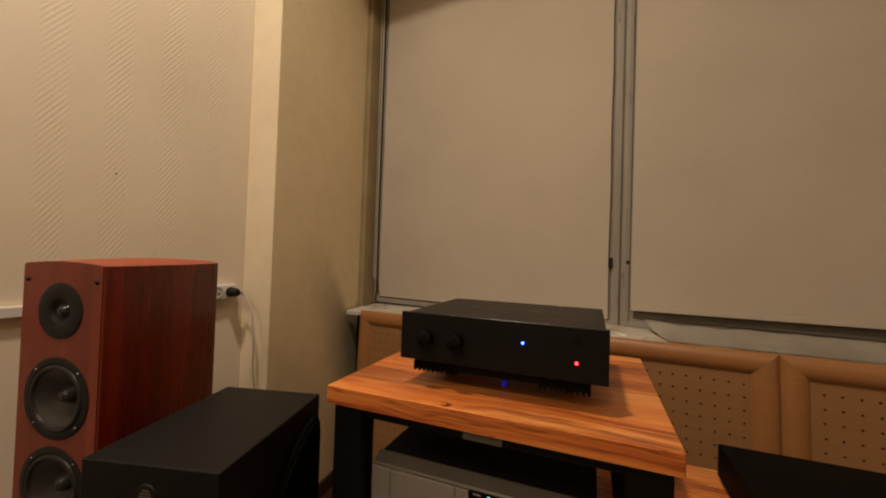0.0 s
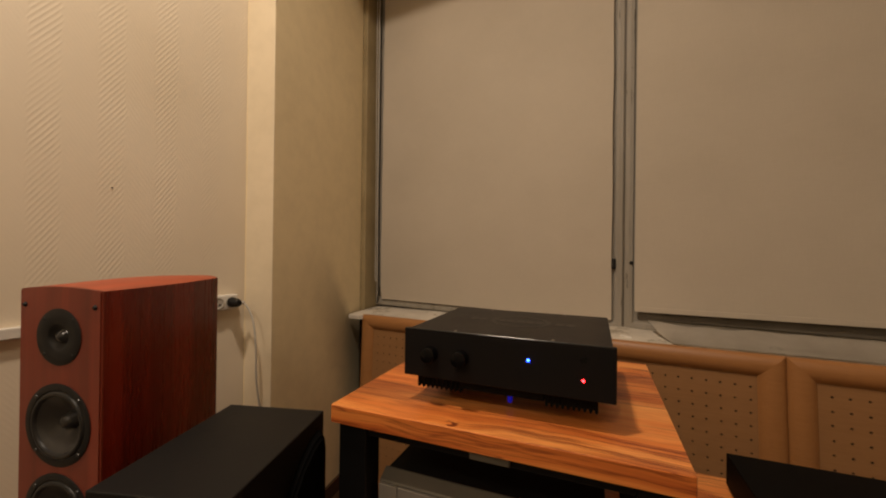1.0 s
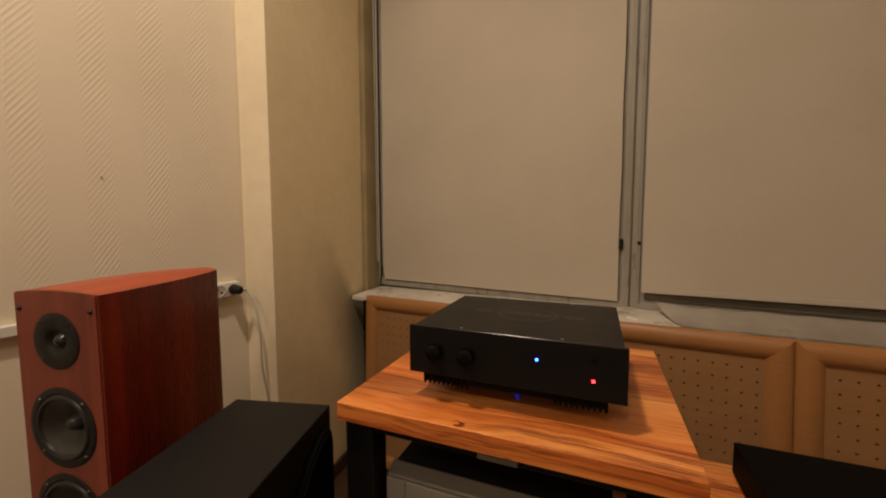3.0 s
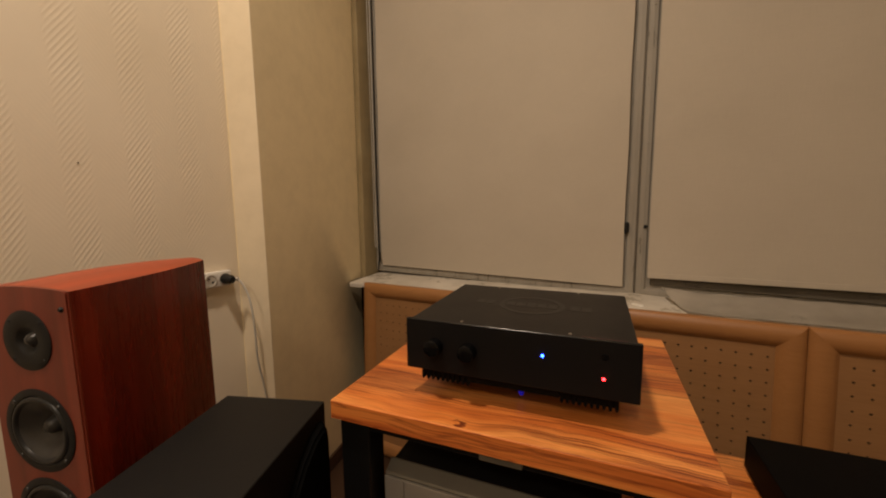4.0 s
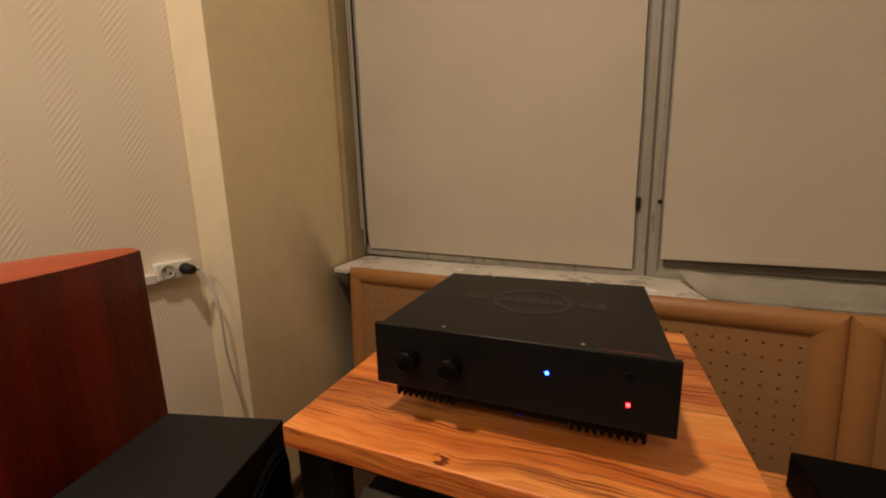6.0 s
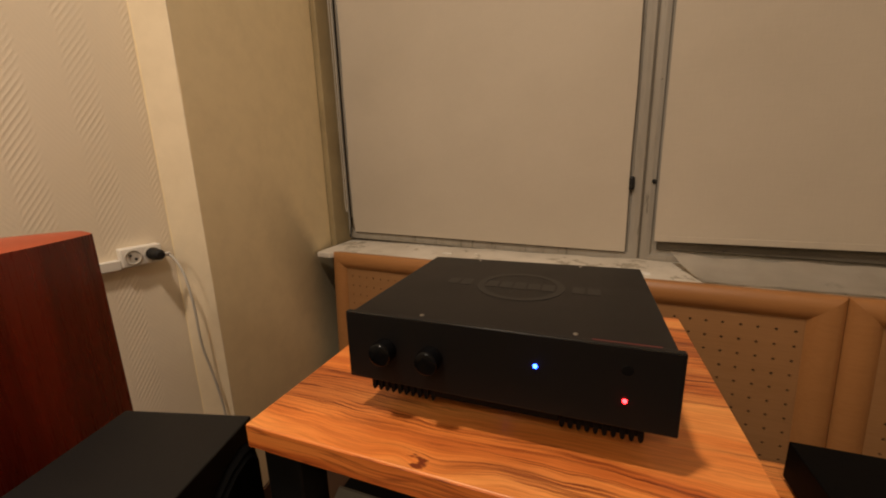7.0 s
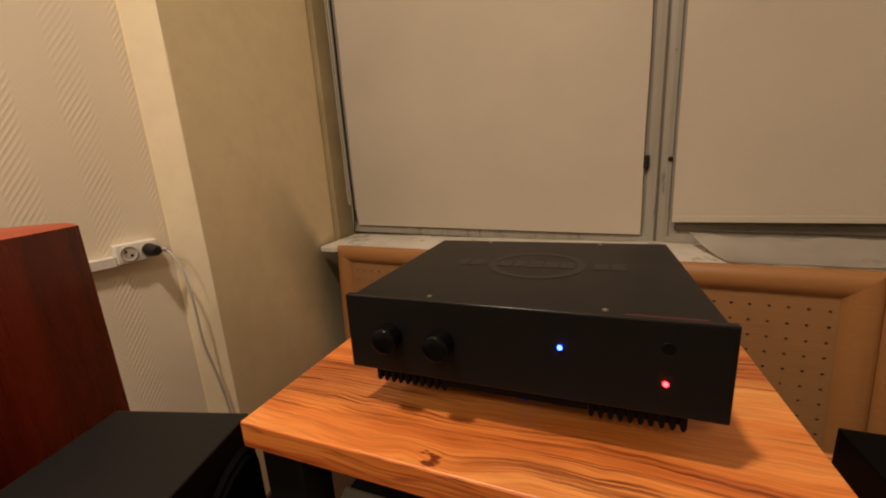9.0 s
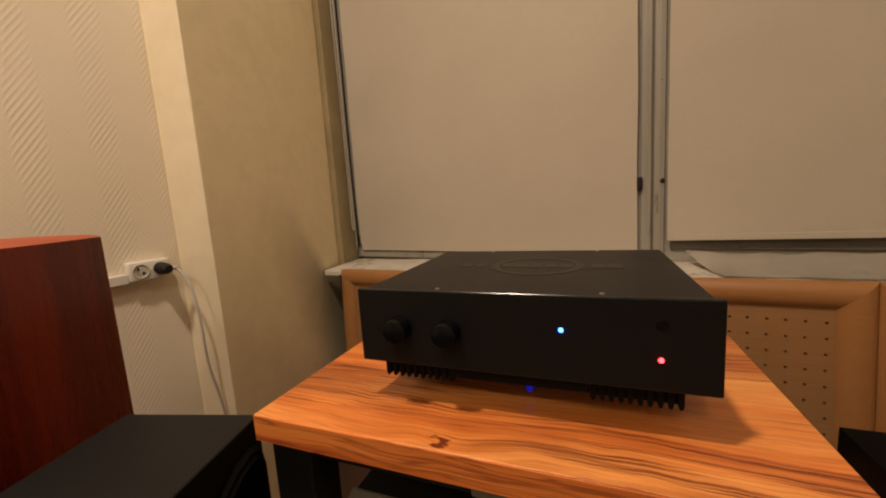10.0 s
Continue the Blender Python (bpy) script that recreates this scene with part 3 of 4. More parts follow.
# ---- radiator covers ----
def pegboard(x0, x1, z0, z1, px, pz, r, y0, y1):
    """A board with real round holes on a grid that starts at its top right."""
    bm = bmesh.new()
    bm.faces.new([bm.verts.new((x, y0, z)) for x, z in ((x0, z1), (x1, z1), (x1, z1 + 0.04), (x0, z1 + 0.04))])
    nx, nz = int((x1 - x0) / px), int((z1 - z0) / pz)
    mx, mz = x1 - nx * px, z1 - nz * pz
    for i in range(nx):
        for j in range(nz):
            cx, cz = x1 - (i + 0.5) * px, z1 - (j + 0.5) * pz
            ring = [(1, 0), (1, 1), (0, 1), (-1, 1), (-1, 0), (-1, -1), (0, -1), (1, -1)]
            out = [bm.verts.new((cx + a * px / 2, y0, cz + b * pz / 2)) for a, b in ring]
            jx, jz = random.uniform(-0.0012, 0.0012), random.uniform(-0.0012, 0.0012)
            hole = [(cx + jx + r * math.cos(k * math.pi / 4), cz + jz + r * math.sin(k * math.pi / 4)) for k in range(8)]
            a = [bm.verts.new((x, y0, z)) for x, z in hole]
            b = [bm.verts.new((x, y1, z)) for x, z in hole]
            for k in range(8):
                m = (k + 1) % 8
                bm.faces.new((out[k], out[m], a[m], a[k]))
                bm.faces.new((a[k], a[m], b[m], b[k]))
    for xa, xb, za, zb in ((x0, mx, z0, z1), (mx, x1, z0, mz)):
        if xb - xa > 1e-4 and zb - za > 1e-4:
            bm.faces.new([bm.verts.new((x, y0, z)) for x, z in ((xa, za), (xb, za), (xb, zb), (xa, zb))])
    return bm


def radiator_cover(x0, x1):
    z0, z1 = FLOOR + 0.008, 0.776
    w = 0.072
    m = pose(0, 0, 0) @ Matrix.Translation((0, 0, SLOPE * (x0 + 1.31)))
    cover = empty("radiator_cover", m @ Matrix.Translation((x0, 1.62, 0)) @ Matrix.Rotation(-math.atan(SLOPE), 4, "Y") @ Matrix.Translation((0, 0, 0.776)) @ Matrix.Rotation(radians(-3.5), 4, "X") @ Matrix.Translation((0, 0, -0.776)), "beech radiator cover panel with a perforated board", "radiator cover", "radiator covers under the window")
    n = x1 - x0
    prof = [(0, 0.03), (0, 0.006), (0.004, 0.001), (0.014, -0.004), (0.030, -0.006), (0.046, -0.004), (0.060, 0.003), (w - 0.004, 0.010), (w, 0.014), (w, 0.03)]
    for k, nm in enumerate(("bottom_rail", "right_stile", "top_rail", "left_stile")):
        part(nm, frame_member(0.0006, n - 0.0006, z0, z1, prof, k), BEECH, cover, smooth=35)
    part("perforated_board", pegboard(w - 0.002, n - w + 0.002, z0 + w, z1 - w - 0.016, 0.0405, 0.0432, 0.0042, 0.016, 0.022), PEG, cover, "light board drilled with small holes")
    # dark board added close behind, as the shade seen through the holes
    part("hole_shade_board", box(w - 0.002, n - w + 0.002, 0.024, 0.028, z0 + w, z1 - w + 0.010), HOLE_SHADE, cover)
    return cover


for k in range(4):
    radiator_cover(-1.31 + 0.885 * k, -1.31 + 0.885 * (k + 1))


# ---- socket, trunking, plug and cable on the wall ----
trunk = part("cable_trunking", box(0, 0.022, -3.4, -0.002, 0, 0.030, 0.003), WHITE_PLASTIC)
trunk.matrix_world = pose(WALL_X, 0.834, 0.888)
tagged(trunk, "white plastic cable trunking along the wallpaper", "cable trunking")

socket = empty("wall_socket", pose(WALL_X, 0.886, 0.921), "white double wall socket on the wallpaper", "socket")
part("housing", box(0, 0.030, -0.054, 0.054, -0.029, 0.029, 0.005, 3), WHITE_PLASTIC, socket, smooth=40)
for y in (-0.0255, 0.0255):
    m = pose(0.030, y, 0, 0, 90, 0)
    part("well", lathe([(0.0215, 0.0), (0.0215, 0.003), (0.0195, 0.003), (0.0185, 0.0008), (0, 0.0008)], 28, m), SOCKET_SHADE, socket, smooth=40)
    for dz in (-0.0095, 0.0095):
        part("contact_hole", lathe([(0, 0.0004), (0.0042, 0.0004), (0.0042, 0)], 12, pose(0.0309, y, 0, 0, 90, 0) @ Matrix.Translation((dz * 0.7, dz * 0.7, 0))), RUBBER, socket, "dark contact hole")

    part("earth_pin", lathe([(0, 0.006), (0.0018, 0.0055), (0.0024, 0.004), (0.0024, 0)], 12, pose(0.0308, y - 0.011, 0.006, 0, 90, 0)), STEEL, socket, "steel earth pin")

plug = empty("power_plug", pose(WALL_X + 0.031, 0.9125, 0.921), "round black plug in the white socket", "plug")
m = pose(0, 0, 0, 0, 90, 0)
part("body", lathe([(0, 0), (0.0185, 0), (0.0185, 0.014), (0.0165, 0.020), (0.0165, 0.034), (0.0150, 0.042), (0.0105, 0.049), (0, 0.050)], 28, m), RUBBER, plug, smooth=40)
part("sleeve", tube([(0.038, 0.006, 0), (0.040, 0.018, -0.001), (0.038, 0.027, -0.002)], 0.0062, 12), CABLE_WHITE, plug, smooth=60)
CABLE = [(WALL_X + 0.066, 0.930, 0.920), (-1.316, 0.942, 0.908), (-1.296, 0.950, 0.872), (-1.280, 0.953, 0.82), (-1.272, 0.956, 0.73), (-1.27, 0.958, 0.61), (-1.27, 0.978, 0.48), (-1.27, 0.993, 0.33), (-1.268, 0.99, 0.15), (-1.26, 0.98, 0.0), (-1.25, 0.97, FLOOR + 0.006), (-1.15, 0.9, FLOOR + 0.004)]
tagged(part("power_cable", tube(CABLE, 0.0037, 8), CABLE_WHITE, smooth=60), "thin white mains cable hanging down from the plug", "cable")


# ---- floor-standing loudspeaker ----
def bored(ob, holes):
    """Bores round holes (x, z, radius, depth) into a front that looks along -y."""
    bm = bmesh.new()
    for x, z, rad, deep in holes:
        lathe([(0, -deep), (rad, -deep), (rad, 0.02), (0, 0.02)], 48, facing(x, 0, z), bm)
    bmesh.ops.recalc_face_normals(bm, faces=bm.faces)
    me = bpy.data.meshes.new("cutter")
    bm.to_mesh(me)
    bm.free()
    cutter = new("cutter", me)
    mod = ob.modifiers.new("bore", "BOOLEAN")
    mod.operation, mod.object, mod.solver = "DIFFERENCE", cutter, "EXACT"
    done = bpy.data.meshes.new_from_object(ob.evaluated_get(bpy.context.evaluated_depsgraph_get()))
    ob.modifiers.clear()
    ob.data = done
    bpy.data.objects.remove(cutter)


def tower_speaker():
    sp = empty("floor_speaker", pose(-0.951, 0.311, FLOOR, 0, 0, 18.4), "red veneered floor-standing loudspeaker with black drivers", "loudspeaker")
    half, deep, high = 0.1043, 0.369, 1.046 - FLOOR
    vs = [0.006 + (deep - 0.006) * k / 20 for k in range(21)]

    def wide(v):
        return half * (1 - 0.69 * (v / deep) ** 2.1)

    def crown(u):
        return 0.006 * (1 - (u / half) ** 2)

    bm = bmesh.new()
    prev = None
    for v in vs:
        w = wide(v)
        wl = half * (1 - 0.60 * (v / deep) ** 2.2 + 0.14 * math.sin(math.pi * v / deep))
        us = [w + (-wl - w) * k / 12 for k in range(13)]
        row = [bm.verts.new((w, v, 0.03))] + [bm.verts.new((u, v, high + 0.006 * (1 + 1.3 * math.sin(math.pi * v / deep)) * 4 * (w - u) * (u + wl) / (w + wl) ** 2)) for u in us] + [bm.verts.new((-wl, v, 0.03))]
        if prev:
            n = len(row)
            for k in range(n):
                bm.faces.new((prev[k], prev[(k + 1) % n], row[(k + 1) % n], row[k]))
        else:
            bm.faces.new(row)
        prev = row
    bm.faces.new(prev)
    cab = part("cabinet", bm, RED_VENEER, sp, "glossy red veneered cabinet", smooth=40)
    out = [(half, 0.03)] + [(half * (1 - k / 8), high + crown(half * (1 - k / 8))) for k in range(17)] + [(-half, 0.03)]
    bm = prism(out, 0.0, 0.0058)
    bmesh.ops.bevel(bm, geom=[e for e in bm.edges if all(abs(v.co.y) < 1e-6 for v in e.verts)], offset=0.003, segments=2, affect="EDGES")
    baf = part("baffle", bm, RED_BAFFLE, sp, "satin red front baffle")
    part("plinth", box(-0.12, 0.12, -0.015, 0.36, 0.0, 0.0295, 0.004), LEG_BLACK, sp)
    sp_pose = sp.matrix_world.copy()
    sp.matrix_world = Matrix()
    for ob in (cab, baf):
        bored(ob, ((0, 1.102, 0.042, 0.03), (0, 0.926, 0.068, 0.06), (0, 0.747, 0.068, 0.06)))
    sp.matrix_world = sp_pose
    # the lid's lighter tone paints in the light from above; its grain runs from front to back
    cab.data.materials.append(RED_TOP_LIT)
    for f in cab.data.polygons:
        if f.normal.z > 0.8 and f.center.z > high - 0.01:
            f.material_index = 1
    # tweeter
    tw = part("tweeter", lathe([(0.057, -0.0002), (0.057, 0.0014), (0.056, 0.002), (0.0275, 0.002), (0.0255, 0.0008), (0.019, -0.0045), (0.0150, -0.006)], 48, facing(0, 0, 1.102)), RUBBER, sp, "black tweeter", smooth=35)
    part("dome", lathe([(0, 0.0035), (0.005, 0.0028), (0.010, -0.0004), (0.0125, -0.0038), (0.0151, -0.0062)], 32, facing(0, 0, 1.102)), DOME, tw, "shiny dark dome", smooth=60)
    for a in range(4):
        part("screw", lathe([(0, 0.0012), (0.0025, 0.001), (0.003, 0)], 10, facing(0.050 * math.cos(a * math.pi / 2 + 0.79), -0.0020, 1.102 + 0.050 * math.sin(a * math.pi / 2 + 0.79))), RUBBER, tw)
    for z in (0.926, 0.747):
        wf = part("woofer", lathe([(0.083, -0.0002), (0.083, 0.0014), (0.082, 0.002), (0.070, 0.002), (0.0675, 0.0)], 56, facing(0, 0, z)), RUBBER, sp, "black woofer", smooth=35)
        part("surround", lathe([(0.0678, 0.0), (0.066, 0.0030), (0.0625, 0.0044), (0.059, 0.0030), (0.0565, -0.001)], 56, facing(0, 0, z)), SURROUND, wf, "shiny rubber surround", smooth=60)
        part("cone", lathe([(0.0568, -0.001), (0.050, -0.005), (0.035, -0.015), (0.018, -0.026), (0.012, -0.029)], 56, facing(0, 0, z)), CONE, wf, "grey cone", smooth=60)
        part("dust_cap", lathe([(0, -0.006), (0.008, -0.008), (0.014, -0.014), (0.018, -0.0262)], 40, facing(0, 0, z)), CONE, wf, smooth=60)
        for a in range(4):
            part("screw", lathe([(0, 0.0016), (0.003, 0.0012), (0.0036, 0)], 10, facing(0.0755 * math.cos(a * math.pi / 2 + 0.79), -0.0020, z + 0.0755 * math.sin(a * math.pi / 2 + 0.79))), CONE, wf)
    for u in (-0.089, 0.089):
        for z in (1.164, 0.25):
            part("grille_peg", lathe([(0, 0.004), (0.003, 0.004), (0.0042, 0.0015), (0.0055, 0)], 14, facing(u, -0.0002, z)), RUBBER, sp, "black grille peg")
    return sp


tower_speaker()


# ---- black tower beside it ----
def black_tower():
    t = empty("subwoofer", pose(-0.657, 0.482, FLOOR, 0, 0, 22.5), "black box loudspeaker with a curved side panel", "subwoofer")
    w, dp, h = 0.1215, 0.172, 0.744 - FLOOR
    part("body", box(-w, w, -dp, dp, 0.02, h, 0.0025), SUB_BLACK, t)
    # a curved black panel that bulges from the side
    arc = [(0.168, 0.03), (0.168, 0.672), (0.163, 0.694), (0.152, 0.708), (0.135, 0.712), (0.10, 0.706), (0.05, 0.682), (0.0, 0.640), (-0.05, 0.58), (-0.09, 0.50), (-0.115, 0.40), (-0.125, 0.28), (-0.125, 0.03)]
    arc = [(y, z - FLOOR if z > 0.1 else z) for y, z in arc]
    bm = bmesh.new()
    a = [bm.verts.new((w + 0.0005, y, z)) for y, z in arc]
    b = [bm.verts.new((w + 0.015, 0.02 + (y - 0.02) * 0.93, 0.03 + (z - 0.03) * 0.985)) for y, z in arc]
    n = len(arc)
    for k in range(n):
        bm.faces.new((a[k], a[(k + 1) % n], b[(k + 1) % n], b[k]))
    bm.faces.new(a)
    top = bm.faces.new(b)
    bmesh.ops.bevel(bm, geom=list(top.edges), offset=0.006, segments=3, affect="EDGES")
    part("side_panel", bm, SIDE_BLACK, t, "curved black side panel", smooth=40)
    em = part("emblem", lathe([(0, 0.0016), (0.016, 0.0016), (0.0175, 0)], 32, facing(-0.002, -dp, 0.698 - FLOOR)), RUBBER, t, "round emblem with light bars")
    for k, (l, z) in enumerate(((0.012, 0.705), (0.019, 0.7005), (0.022, 0.696))):
        part("bar", box(-0.002 - l / 2, -0.002 + l / 2, -dp - 0.0026, -dp - 0.0014, z - FLOOR - 0.0012, z - FLOOR + 0.0012), STEEL, em)
    for u in (-0.09, 0.09):
        for v in (-0.14, 0.14):
            part("foot", lathe([(0, 0), (0.014, 0), (0.016, 0.004), (0.016, 0.0202), (0, 0.0202)], 16, pose(u, v, 0)), RUBBER, t)
    return t


black_tower()


# ---- racks ----
def rack(name, m, w, dp, top, wood, shelves, label):
    """Origin: the front left corner of its top, on the floor."""
    r = empty(name, m, label, "rack")
    part("top", box(0, w, 0, dp, top - 0.038, top, 0.0022), wood, r, "thick orange wooden top with dark streaks")
    part("edge_band", box(0.0015, w - 0.0015, -0.0012, 0.0004, top - 0.0372, top - 0.0012, 0.0004), EDGE_BAND, r, "reddish edge band with dark lines")
    for k, z in enumerate(shelves):
        part("shelf", box(0.0802, w - 0.0802, 0.02, dp - 0.02, z - 0.03, z, 0.0022), SHELF_WOOD, r, "orange wooden shelf")
    for x in (0.012, w - 0.080):
        for y in (0.014, dp - 0.070):
            part("leg", box(x, x + 0.068, y, y + 0.056, FLOOR, top - 0.0382, 0.003), LEG_BLACK, r, "broad black steel leg")
    for y in (0.020, dp - 0.044):
        part("rail", box(0.0802, w - 0.0802, y, y + 0.024, top - 0.062, top - 0.0382, 0.002), LEG_BLACK, r)
    for x in (0.020, w - 0.044):
        part("rail", box(x, x + 0.024, 0.0702, dp - 0.0702, top - 0.062, top - 0.0382, 0.002), LEG_BLACK, r)
    return r


RACK = pose(-0.523, 0.625, 0, 0, 0, 7.8)
rack_a = rack("audio_rack", RACK, 0.672, 0.612, 0.80, TABLE_WOOD, (0.50, 0.18), "audio rack with a streaked orange wooden top and black steel legs")
part("bracket", box(0.310, 0.386, 0.010, 0.0198, 0.743, 0.7616, 0.0015), SILVER_RIM, rack_a, "grey metal bracket under the top")
RACK_B = RACK @ Matrix.Translation((0.70, -0.02, 0))
rack("low_audio_rack", RACK_B, 0.672, 0.482, 0.580, SHELF_WOOD, (0.22,), "low audio rack with a streaked orange wooden top")


# ---- amplifier ----
def amplifier():
    a = empty("amplifier", pose(-0.4, 0.7225, 0.80, 0, 0, 7.8), "black stereo amplifier with two knobs and lit indicators", "amplifier")
    w = 0.430
    part("front_plate", box(0, w, 0, 0.010, 0.059, 0.1625, 0.0018), AMP_BLACK, a, "thick black anodised front plate")
    part("edge_chamfer", box(0.004, w - 0.004, 0.0002, 0.0024, 0.1606, 0.1628, 0.0009, 3), POLISHED, a, "polished upper edge of the plate")
    part("body", box(0.006, w - 0.006, 0.0102, 0.354, 0.061, 0.1600, 0.0015), AMP_TOP, a, "black powder-coated case")
    for x, z in ((0.063, 0.111), (0.1325, 0.110)):
        part("knob", lathe([(0.0172, -0.0002), (0.0172, 0.0165), (0.0167, 0.0190), (0.0155, 0.0207), (0.0135, 0.0214), (0.006, 0.0219), (0, 0.0220)], 48, facing(x, 0, z)), KNOB_BLACK, a, "glossy black knob", smooth=35)
    part("blue_indicator", lathe([(0, 0.0030), (0.0017, 0.0024), (0.0025, 0.0010), (0.0027, -0.0002)], 20, facing(0.2715, 0, 0.1215)), BLUE_LED, a, "bright blue light", smooth=60)
    part("red_indicator", lathe([(0, 0.0030), (0.0017, 0.0024), (0.0025, 0.0010), (0.0027, -0.0002)], 20, facing(0.373, 0, 0.0950)), RED_LED, a, "bright red light", smooth=60)
    part("remote_window", lathe([(0, 0.0003), (0.0052, 0.0003), (0.0062, 0.0003), (0.0066, -0.0002)], 24, facing(0.3735, 0, 0.1335)), GLOSS_BLACK, a, "small dark sensor window")
    for x, y in ((0.112, 0.022), (0.316, 0.022), (0.112, 0.34), (0.316, 0.34)):
        part("screw", lathe([(0.0032, 0), (0.003, 0.0009), (0.0015, 0.0012), (0.0012, 0.0004), (0, 0.0004)], 14, pose(x, y, 0.160)), STEEL, a, "small steel screw")
    # printed mark on the lid: a ring with bars in and beside it
    cx, cy, z = 0.222, 0.190, 0.1602
    ring = [(0.061, 0), (0.061, 0.0003), (0.073, 0.0003), (0.073, 0)]
    bm = lathe(ring, 56, pose(cx, cy, z))
    mark = part("lid_mark", bm, PRINT, a, "faint grey printed ring and bars")
    for k in range(11):
        x0 = cx - 0.128 + 0.0236 * k
        if abs(abs(x0 + 0.0095 - cx) - 0.067) < 0.010:
            continue
        tall = 0.016 + 0.001 * (k % 3)
        part("bar", box(x0, x0 + 0.019, cy - tall, cy + tall, z, z + 0.0003), PRINT, mark)
    part("bottom_cover", box(0.1285, 0.3015, 0.014, 0.35, 0.040, 0.0608, 0.002), FIN_BLACK, a)
    # heatsinks below the case
    for x0, x1 in ((0.025, 0.1275), (0.3025, 0.399)):
        hs = part("heatsink", box(x0, x1, 0.024, 0.34, 0.0345, 0.0608), FIN_BLACK, a, "black finned heatsink")
        n = 10
        for k in range(n):
            x = x0 + 0.0025 + (x1 - x0 - 0.005) * k / (n - 1)
            out = [(x - 0.0031, 0.0522), (x - 0.0031, 0.0345), (x - 0.0020, 0.0305), (x, 0.0290), (x + 0.0020, 0.0305), (x + 0.0031, 0.0345), (x + 0.0031, 0.0522)]
            part("fin", prism(out, 0.020, 0.34), FIN_BLACK, hs)
    for x in (0.016, w - 0.016):
        for y in (0.03, 0.33):
            part("bolt", lathe([(0, 0), (0.005, 0.001), (0.006, 0.004), (0.006, 0.0102)], 14, pose(x, y, 0.051)), RUBBER, a)
    for x in (0.075, 0.355):
        for y in (0.13, 0.29):
            part("foot", lathe([(0, 0), (0.010, 0), (0.012, 0.004), (0.012, 0.0304), (0, 0.0304)], 24, pose(x, y, 0)), RUBBER, a)
    st = part("standoff", lathe([(0.0056, 0.0399), (0.0056, 0.0241), (0, 0.0241)], 16, pose(0.2243, 0.0604, 0)), RUBBER, a)
    part("under_light", lathe([(0, 0.009), (0.004, 0.010), (0.0055, 0.014), (0.0055, 0.024)], 16, pose(0.2243, 0.0604, 0)), BLUE_DIM, st, "dim blue light under the case")
    # emitting strip, added to put a faint red glow on the lid
    part("red_glow_strip", box(0.335, 0.408, 0.0112, 0.0150, 0.1599, 0.1606), RED_DIM, a, "thin emitting strip for the faint red light on the lid")
    return a


amplifier()


# ---- receiver on the shelf ----
def receiver():
    r = empty("receiver", RACK @ pose(0.094, 0.050, 0.50), "silver receiver with a dark display on the rack shelf", "receiver")
    w, h = 0.46, 0.147
    part("case", box(0.004, w - 0.004, 0.030, 0.36, 0.012, h - 0.002, 0.002), RECEIVER_TOP, r, "black sheet-metal case")
    prof = [(0.0, 0.012), (0.0, h - 0.018), (0.003, h - 0.014), (0.026, h), (0.0298, h), (0.0298, 0.012)]
    bm = bmesh.new()
    e = [[bm.verts.new((x, y, z)) for y, z in prof] for x in (0, w)]
    for k in range(len(prof)):
        j = (k + 1) % len(prof)
        bm.faces.new((e[0][k], e[0][j], e[1][j], e[1][k]))
    bm.faces.new(e[0])
    bm.faces.new(e[1])
    part("front_rim", bm, SILVER_RIM, r, "grey sloping rim")
    for x0, x1 in ((0.001, 0.045), (0.0462, 0.192)):
        part("front_panel", box(x0, x1, -0.0065, -0.0002, 0.014, h - 0.019, 0.0015), SILVER, r, "silver front panel")
    part("front_panel", box(0.351, w - 0.001, -0.0065, -0.0002, 0.014, h - 0.019, 0.0015), SILVER, r, "silver front panel")
    part("front_panel", box(0.1932, 0.221, -0.0065, -0.0002, 0.014, h - 0.019, 0.0015), SILVER, r, "silver front panel")
    dsp = part("display", box(0.222, 0.350, -0.0055, -0.0002, 0.014, h - 0.019, 0.001), GLOSS_BLACK, r, "dark display window")
    for x0, x1, z, mt in ((0.230, 0.246, 0.1245, SILVER), (0.259, 0.265, 0.1245, DISPLAY), (0.275, 0.284, 0.1215, DISPLAY), (0.290, 0.296, 0.1215, DISPLAY), (0.300, 0.306, 0.1215, DISPLAY), (0.312, 0.322, 0.1215, YELLOW_DISPLAY)):
        part("segment", box(x0, x1, -0.0062, -0.0054, z - 0.0016, z + 0.0016), mt, dsp)
    for x in (0.05, w - 0.05):
        for y in (0.05, 0.31):
            part("foot", lathe([(0, 0), (0.018, 0), (0.02, 0.003), (0.02, 0.0122), (0, 0.0122)], 20, pose(x, y, 0)), RUBBER, r)
    return r


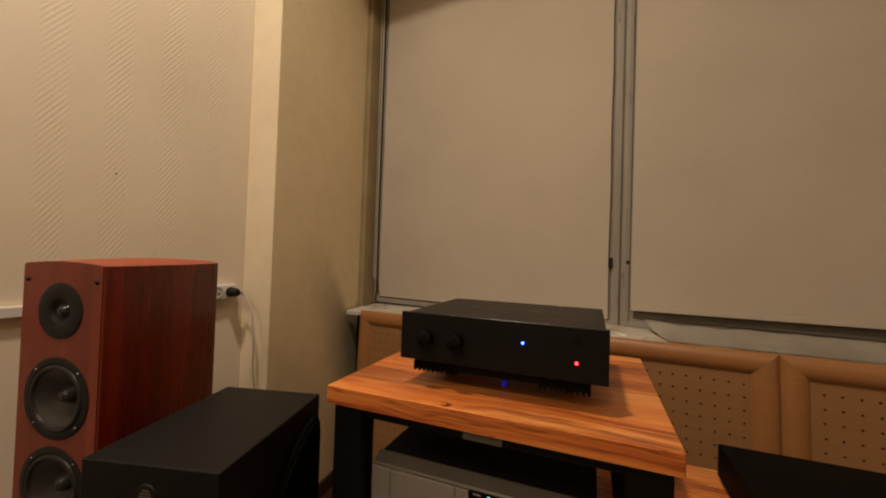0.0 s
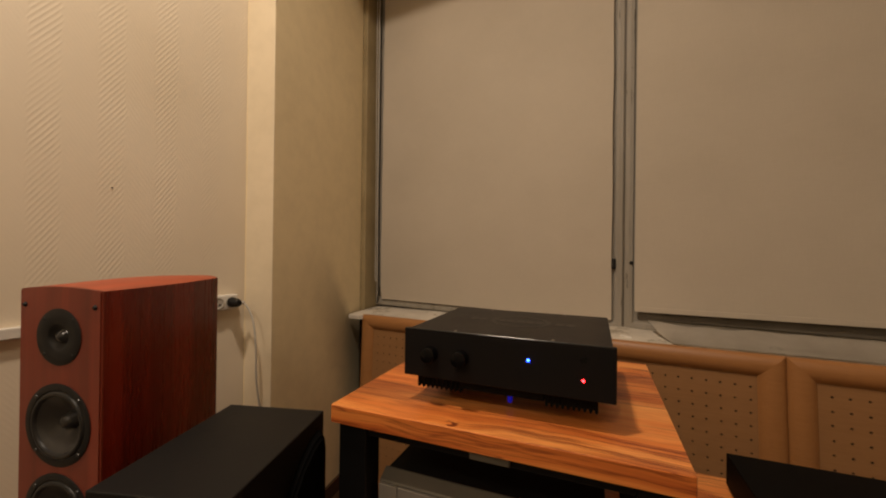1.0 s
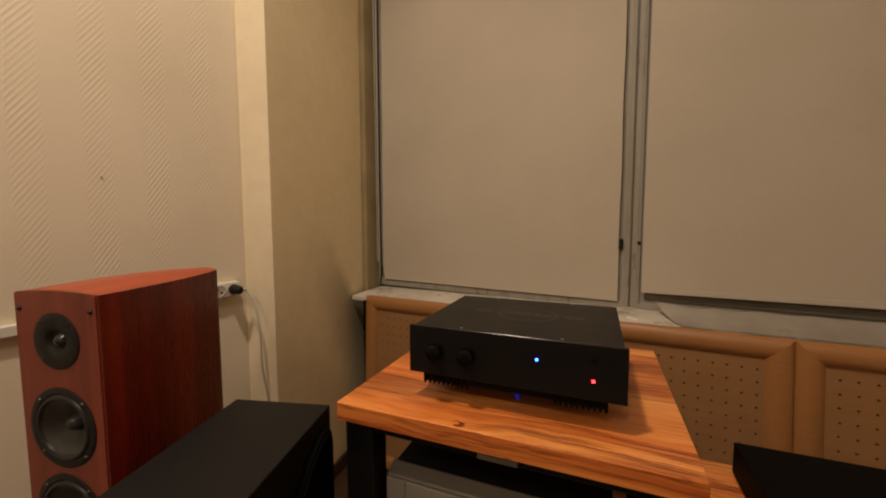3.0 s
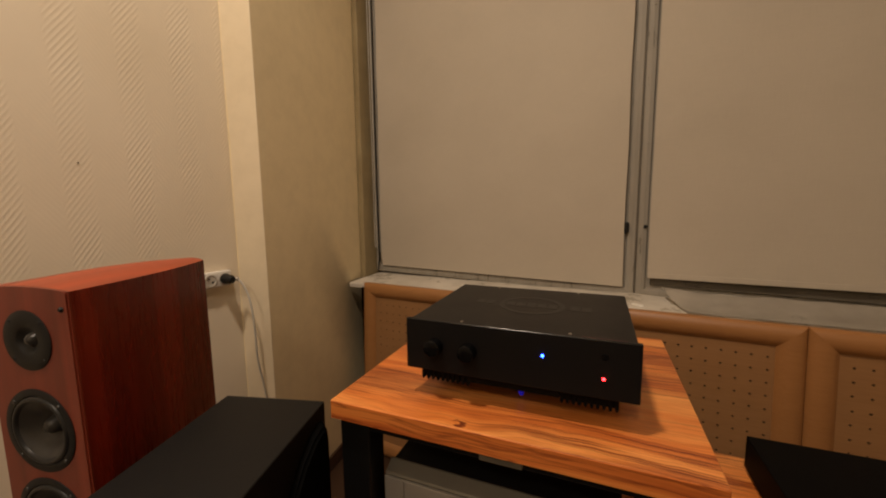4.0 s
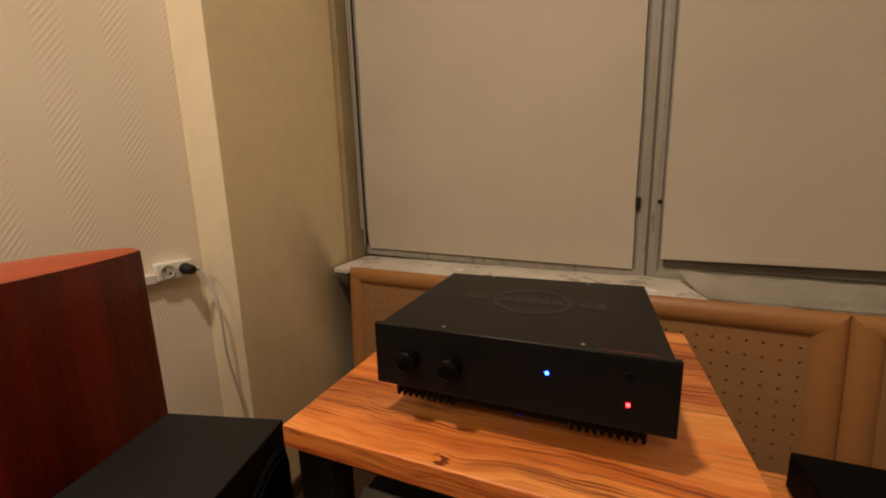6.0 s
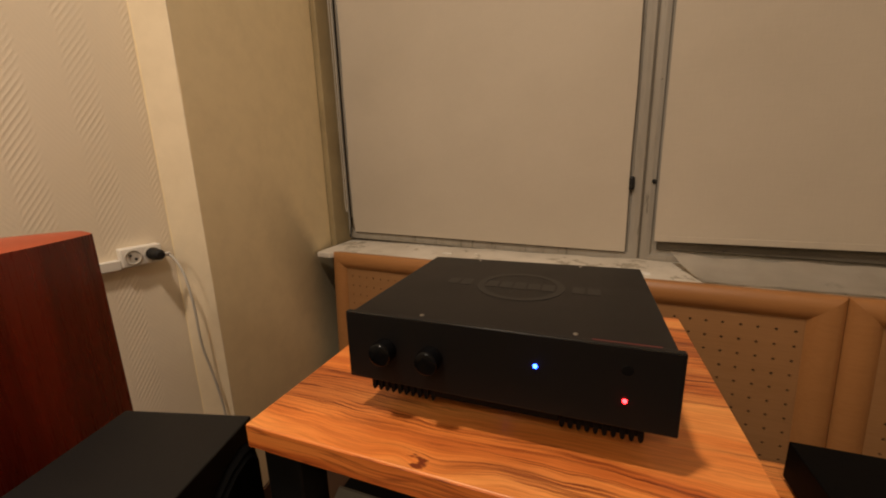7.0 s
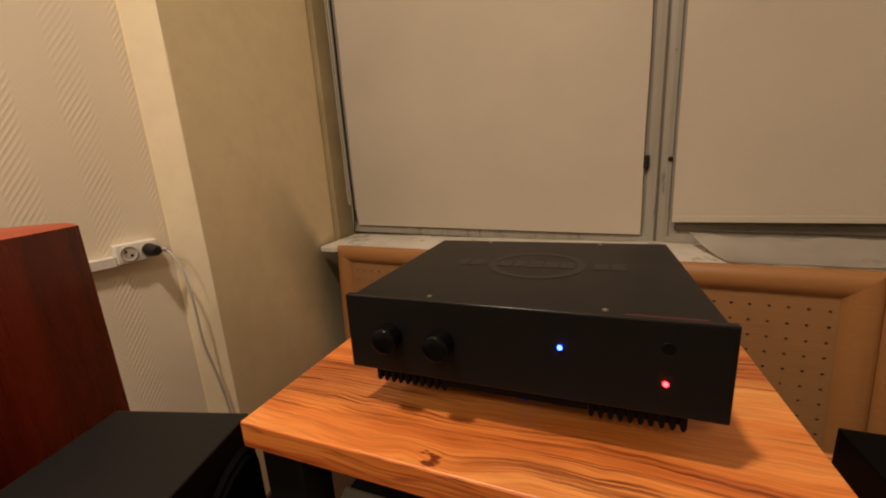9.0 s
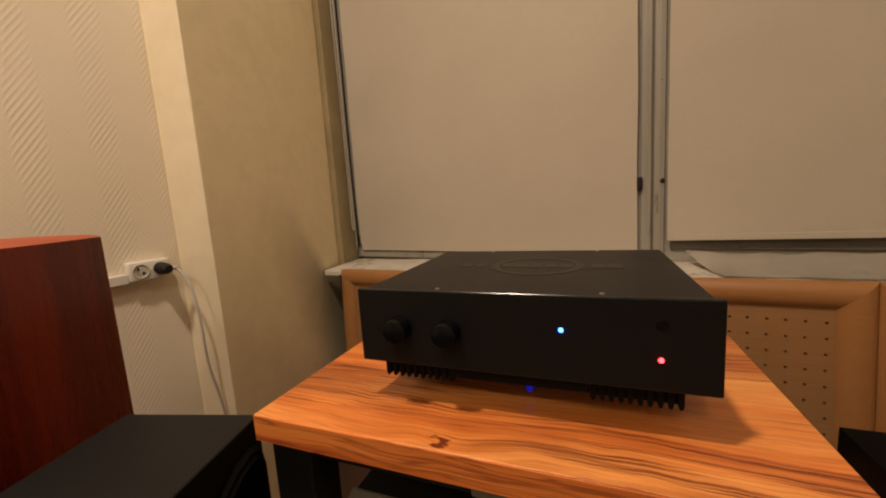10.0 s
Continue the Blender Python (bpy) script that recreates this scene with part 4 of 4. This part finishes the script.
receiver()


# ---- black player on the low rack ----
def player():
    p = empty("disc_player", pose(0.232, 1.143, 0.580, 0, 0, 8.0), "black audio component standing on the low rack", "audio component")
    w, dp = 0.43, 0.30
    part("case", box(0, w, -dp, 0, 0.012, 0.085, 0.002), PLAYER_BLACK, p, "black sheet-metal case")
    part("front_plate", box(-0.001, w + 0.001, -dp - 0.008, -dp - 0.0002, 0.010, 0.086, 0.0015), PLAYER_BLACK, p)
    for x in (0.04, w - 0.04):
        for y in (-dp + 0.04, -0.04):
            part("foot", lathe([(0, 0), (0.018, 0), (0.02, 0.003), (0.02, 0.0122), (0, 0.0122)], 20, pose(x, y, 0)), RUBBER, p)
    return p


player()


# ---- small things ----
nail = part("nail", lathe([(0, 0.004), (0.0018, 0.0035), (0.0024, 0.002), (0.0012, 0)], 10, pose(0, 0, 0, 0, 90, 0)), SKIRTING)
nail.matrix_world = pose(WALL_X, 0.544, 1.317)
tagged(nail, "small brown nail head in the cream wallpaper", "nail")

for x, y, l, turn in ((-0.77, 1.735, 0.045, 12), (-0.64, 1.75, 0.018, -30), (-0.10, 1.72, 0.03, 40), (-0.02, 1.69, 0.05, -15)):
    bm = bmesh.new()
    ring = [bm.verts.new((l * (0.5 + 0.15 * noise.noise((k, l * 40, 3))) * math.cos(k * math.pi / 5), 0.4 * l * (0.5 + 0.2 * noise.noise((k, 7, l * 50))) * math.sin(k * math.pi / 5), 0)) for k in range(10)]
    face = bm.faces.new(ring)
    up = bmesh.ops.extrude_face_region(bm, geom=[face])
    for v in up["geom"]:
        if isinstance(v, bmesh.types.BMVert):
            v.co = Vector((v.co.x * 0.8, v.co.y * 0.8, 0.006 + 0.003 * noise.noise((v.co.x * 90, v.co.y * 90, 1))))
    flake = part("paint_flake", bm, WHITE_PLASTIC)
    flake.matrix_world = pose(x, y, sill_z(x) + 0.018 * (y - 1.64) / 0.26, 0, 0, turn)
    tagged(flake, "white flake of old paint lying on the sill", "paint flake", "paint flakes on the sill")
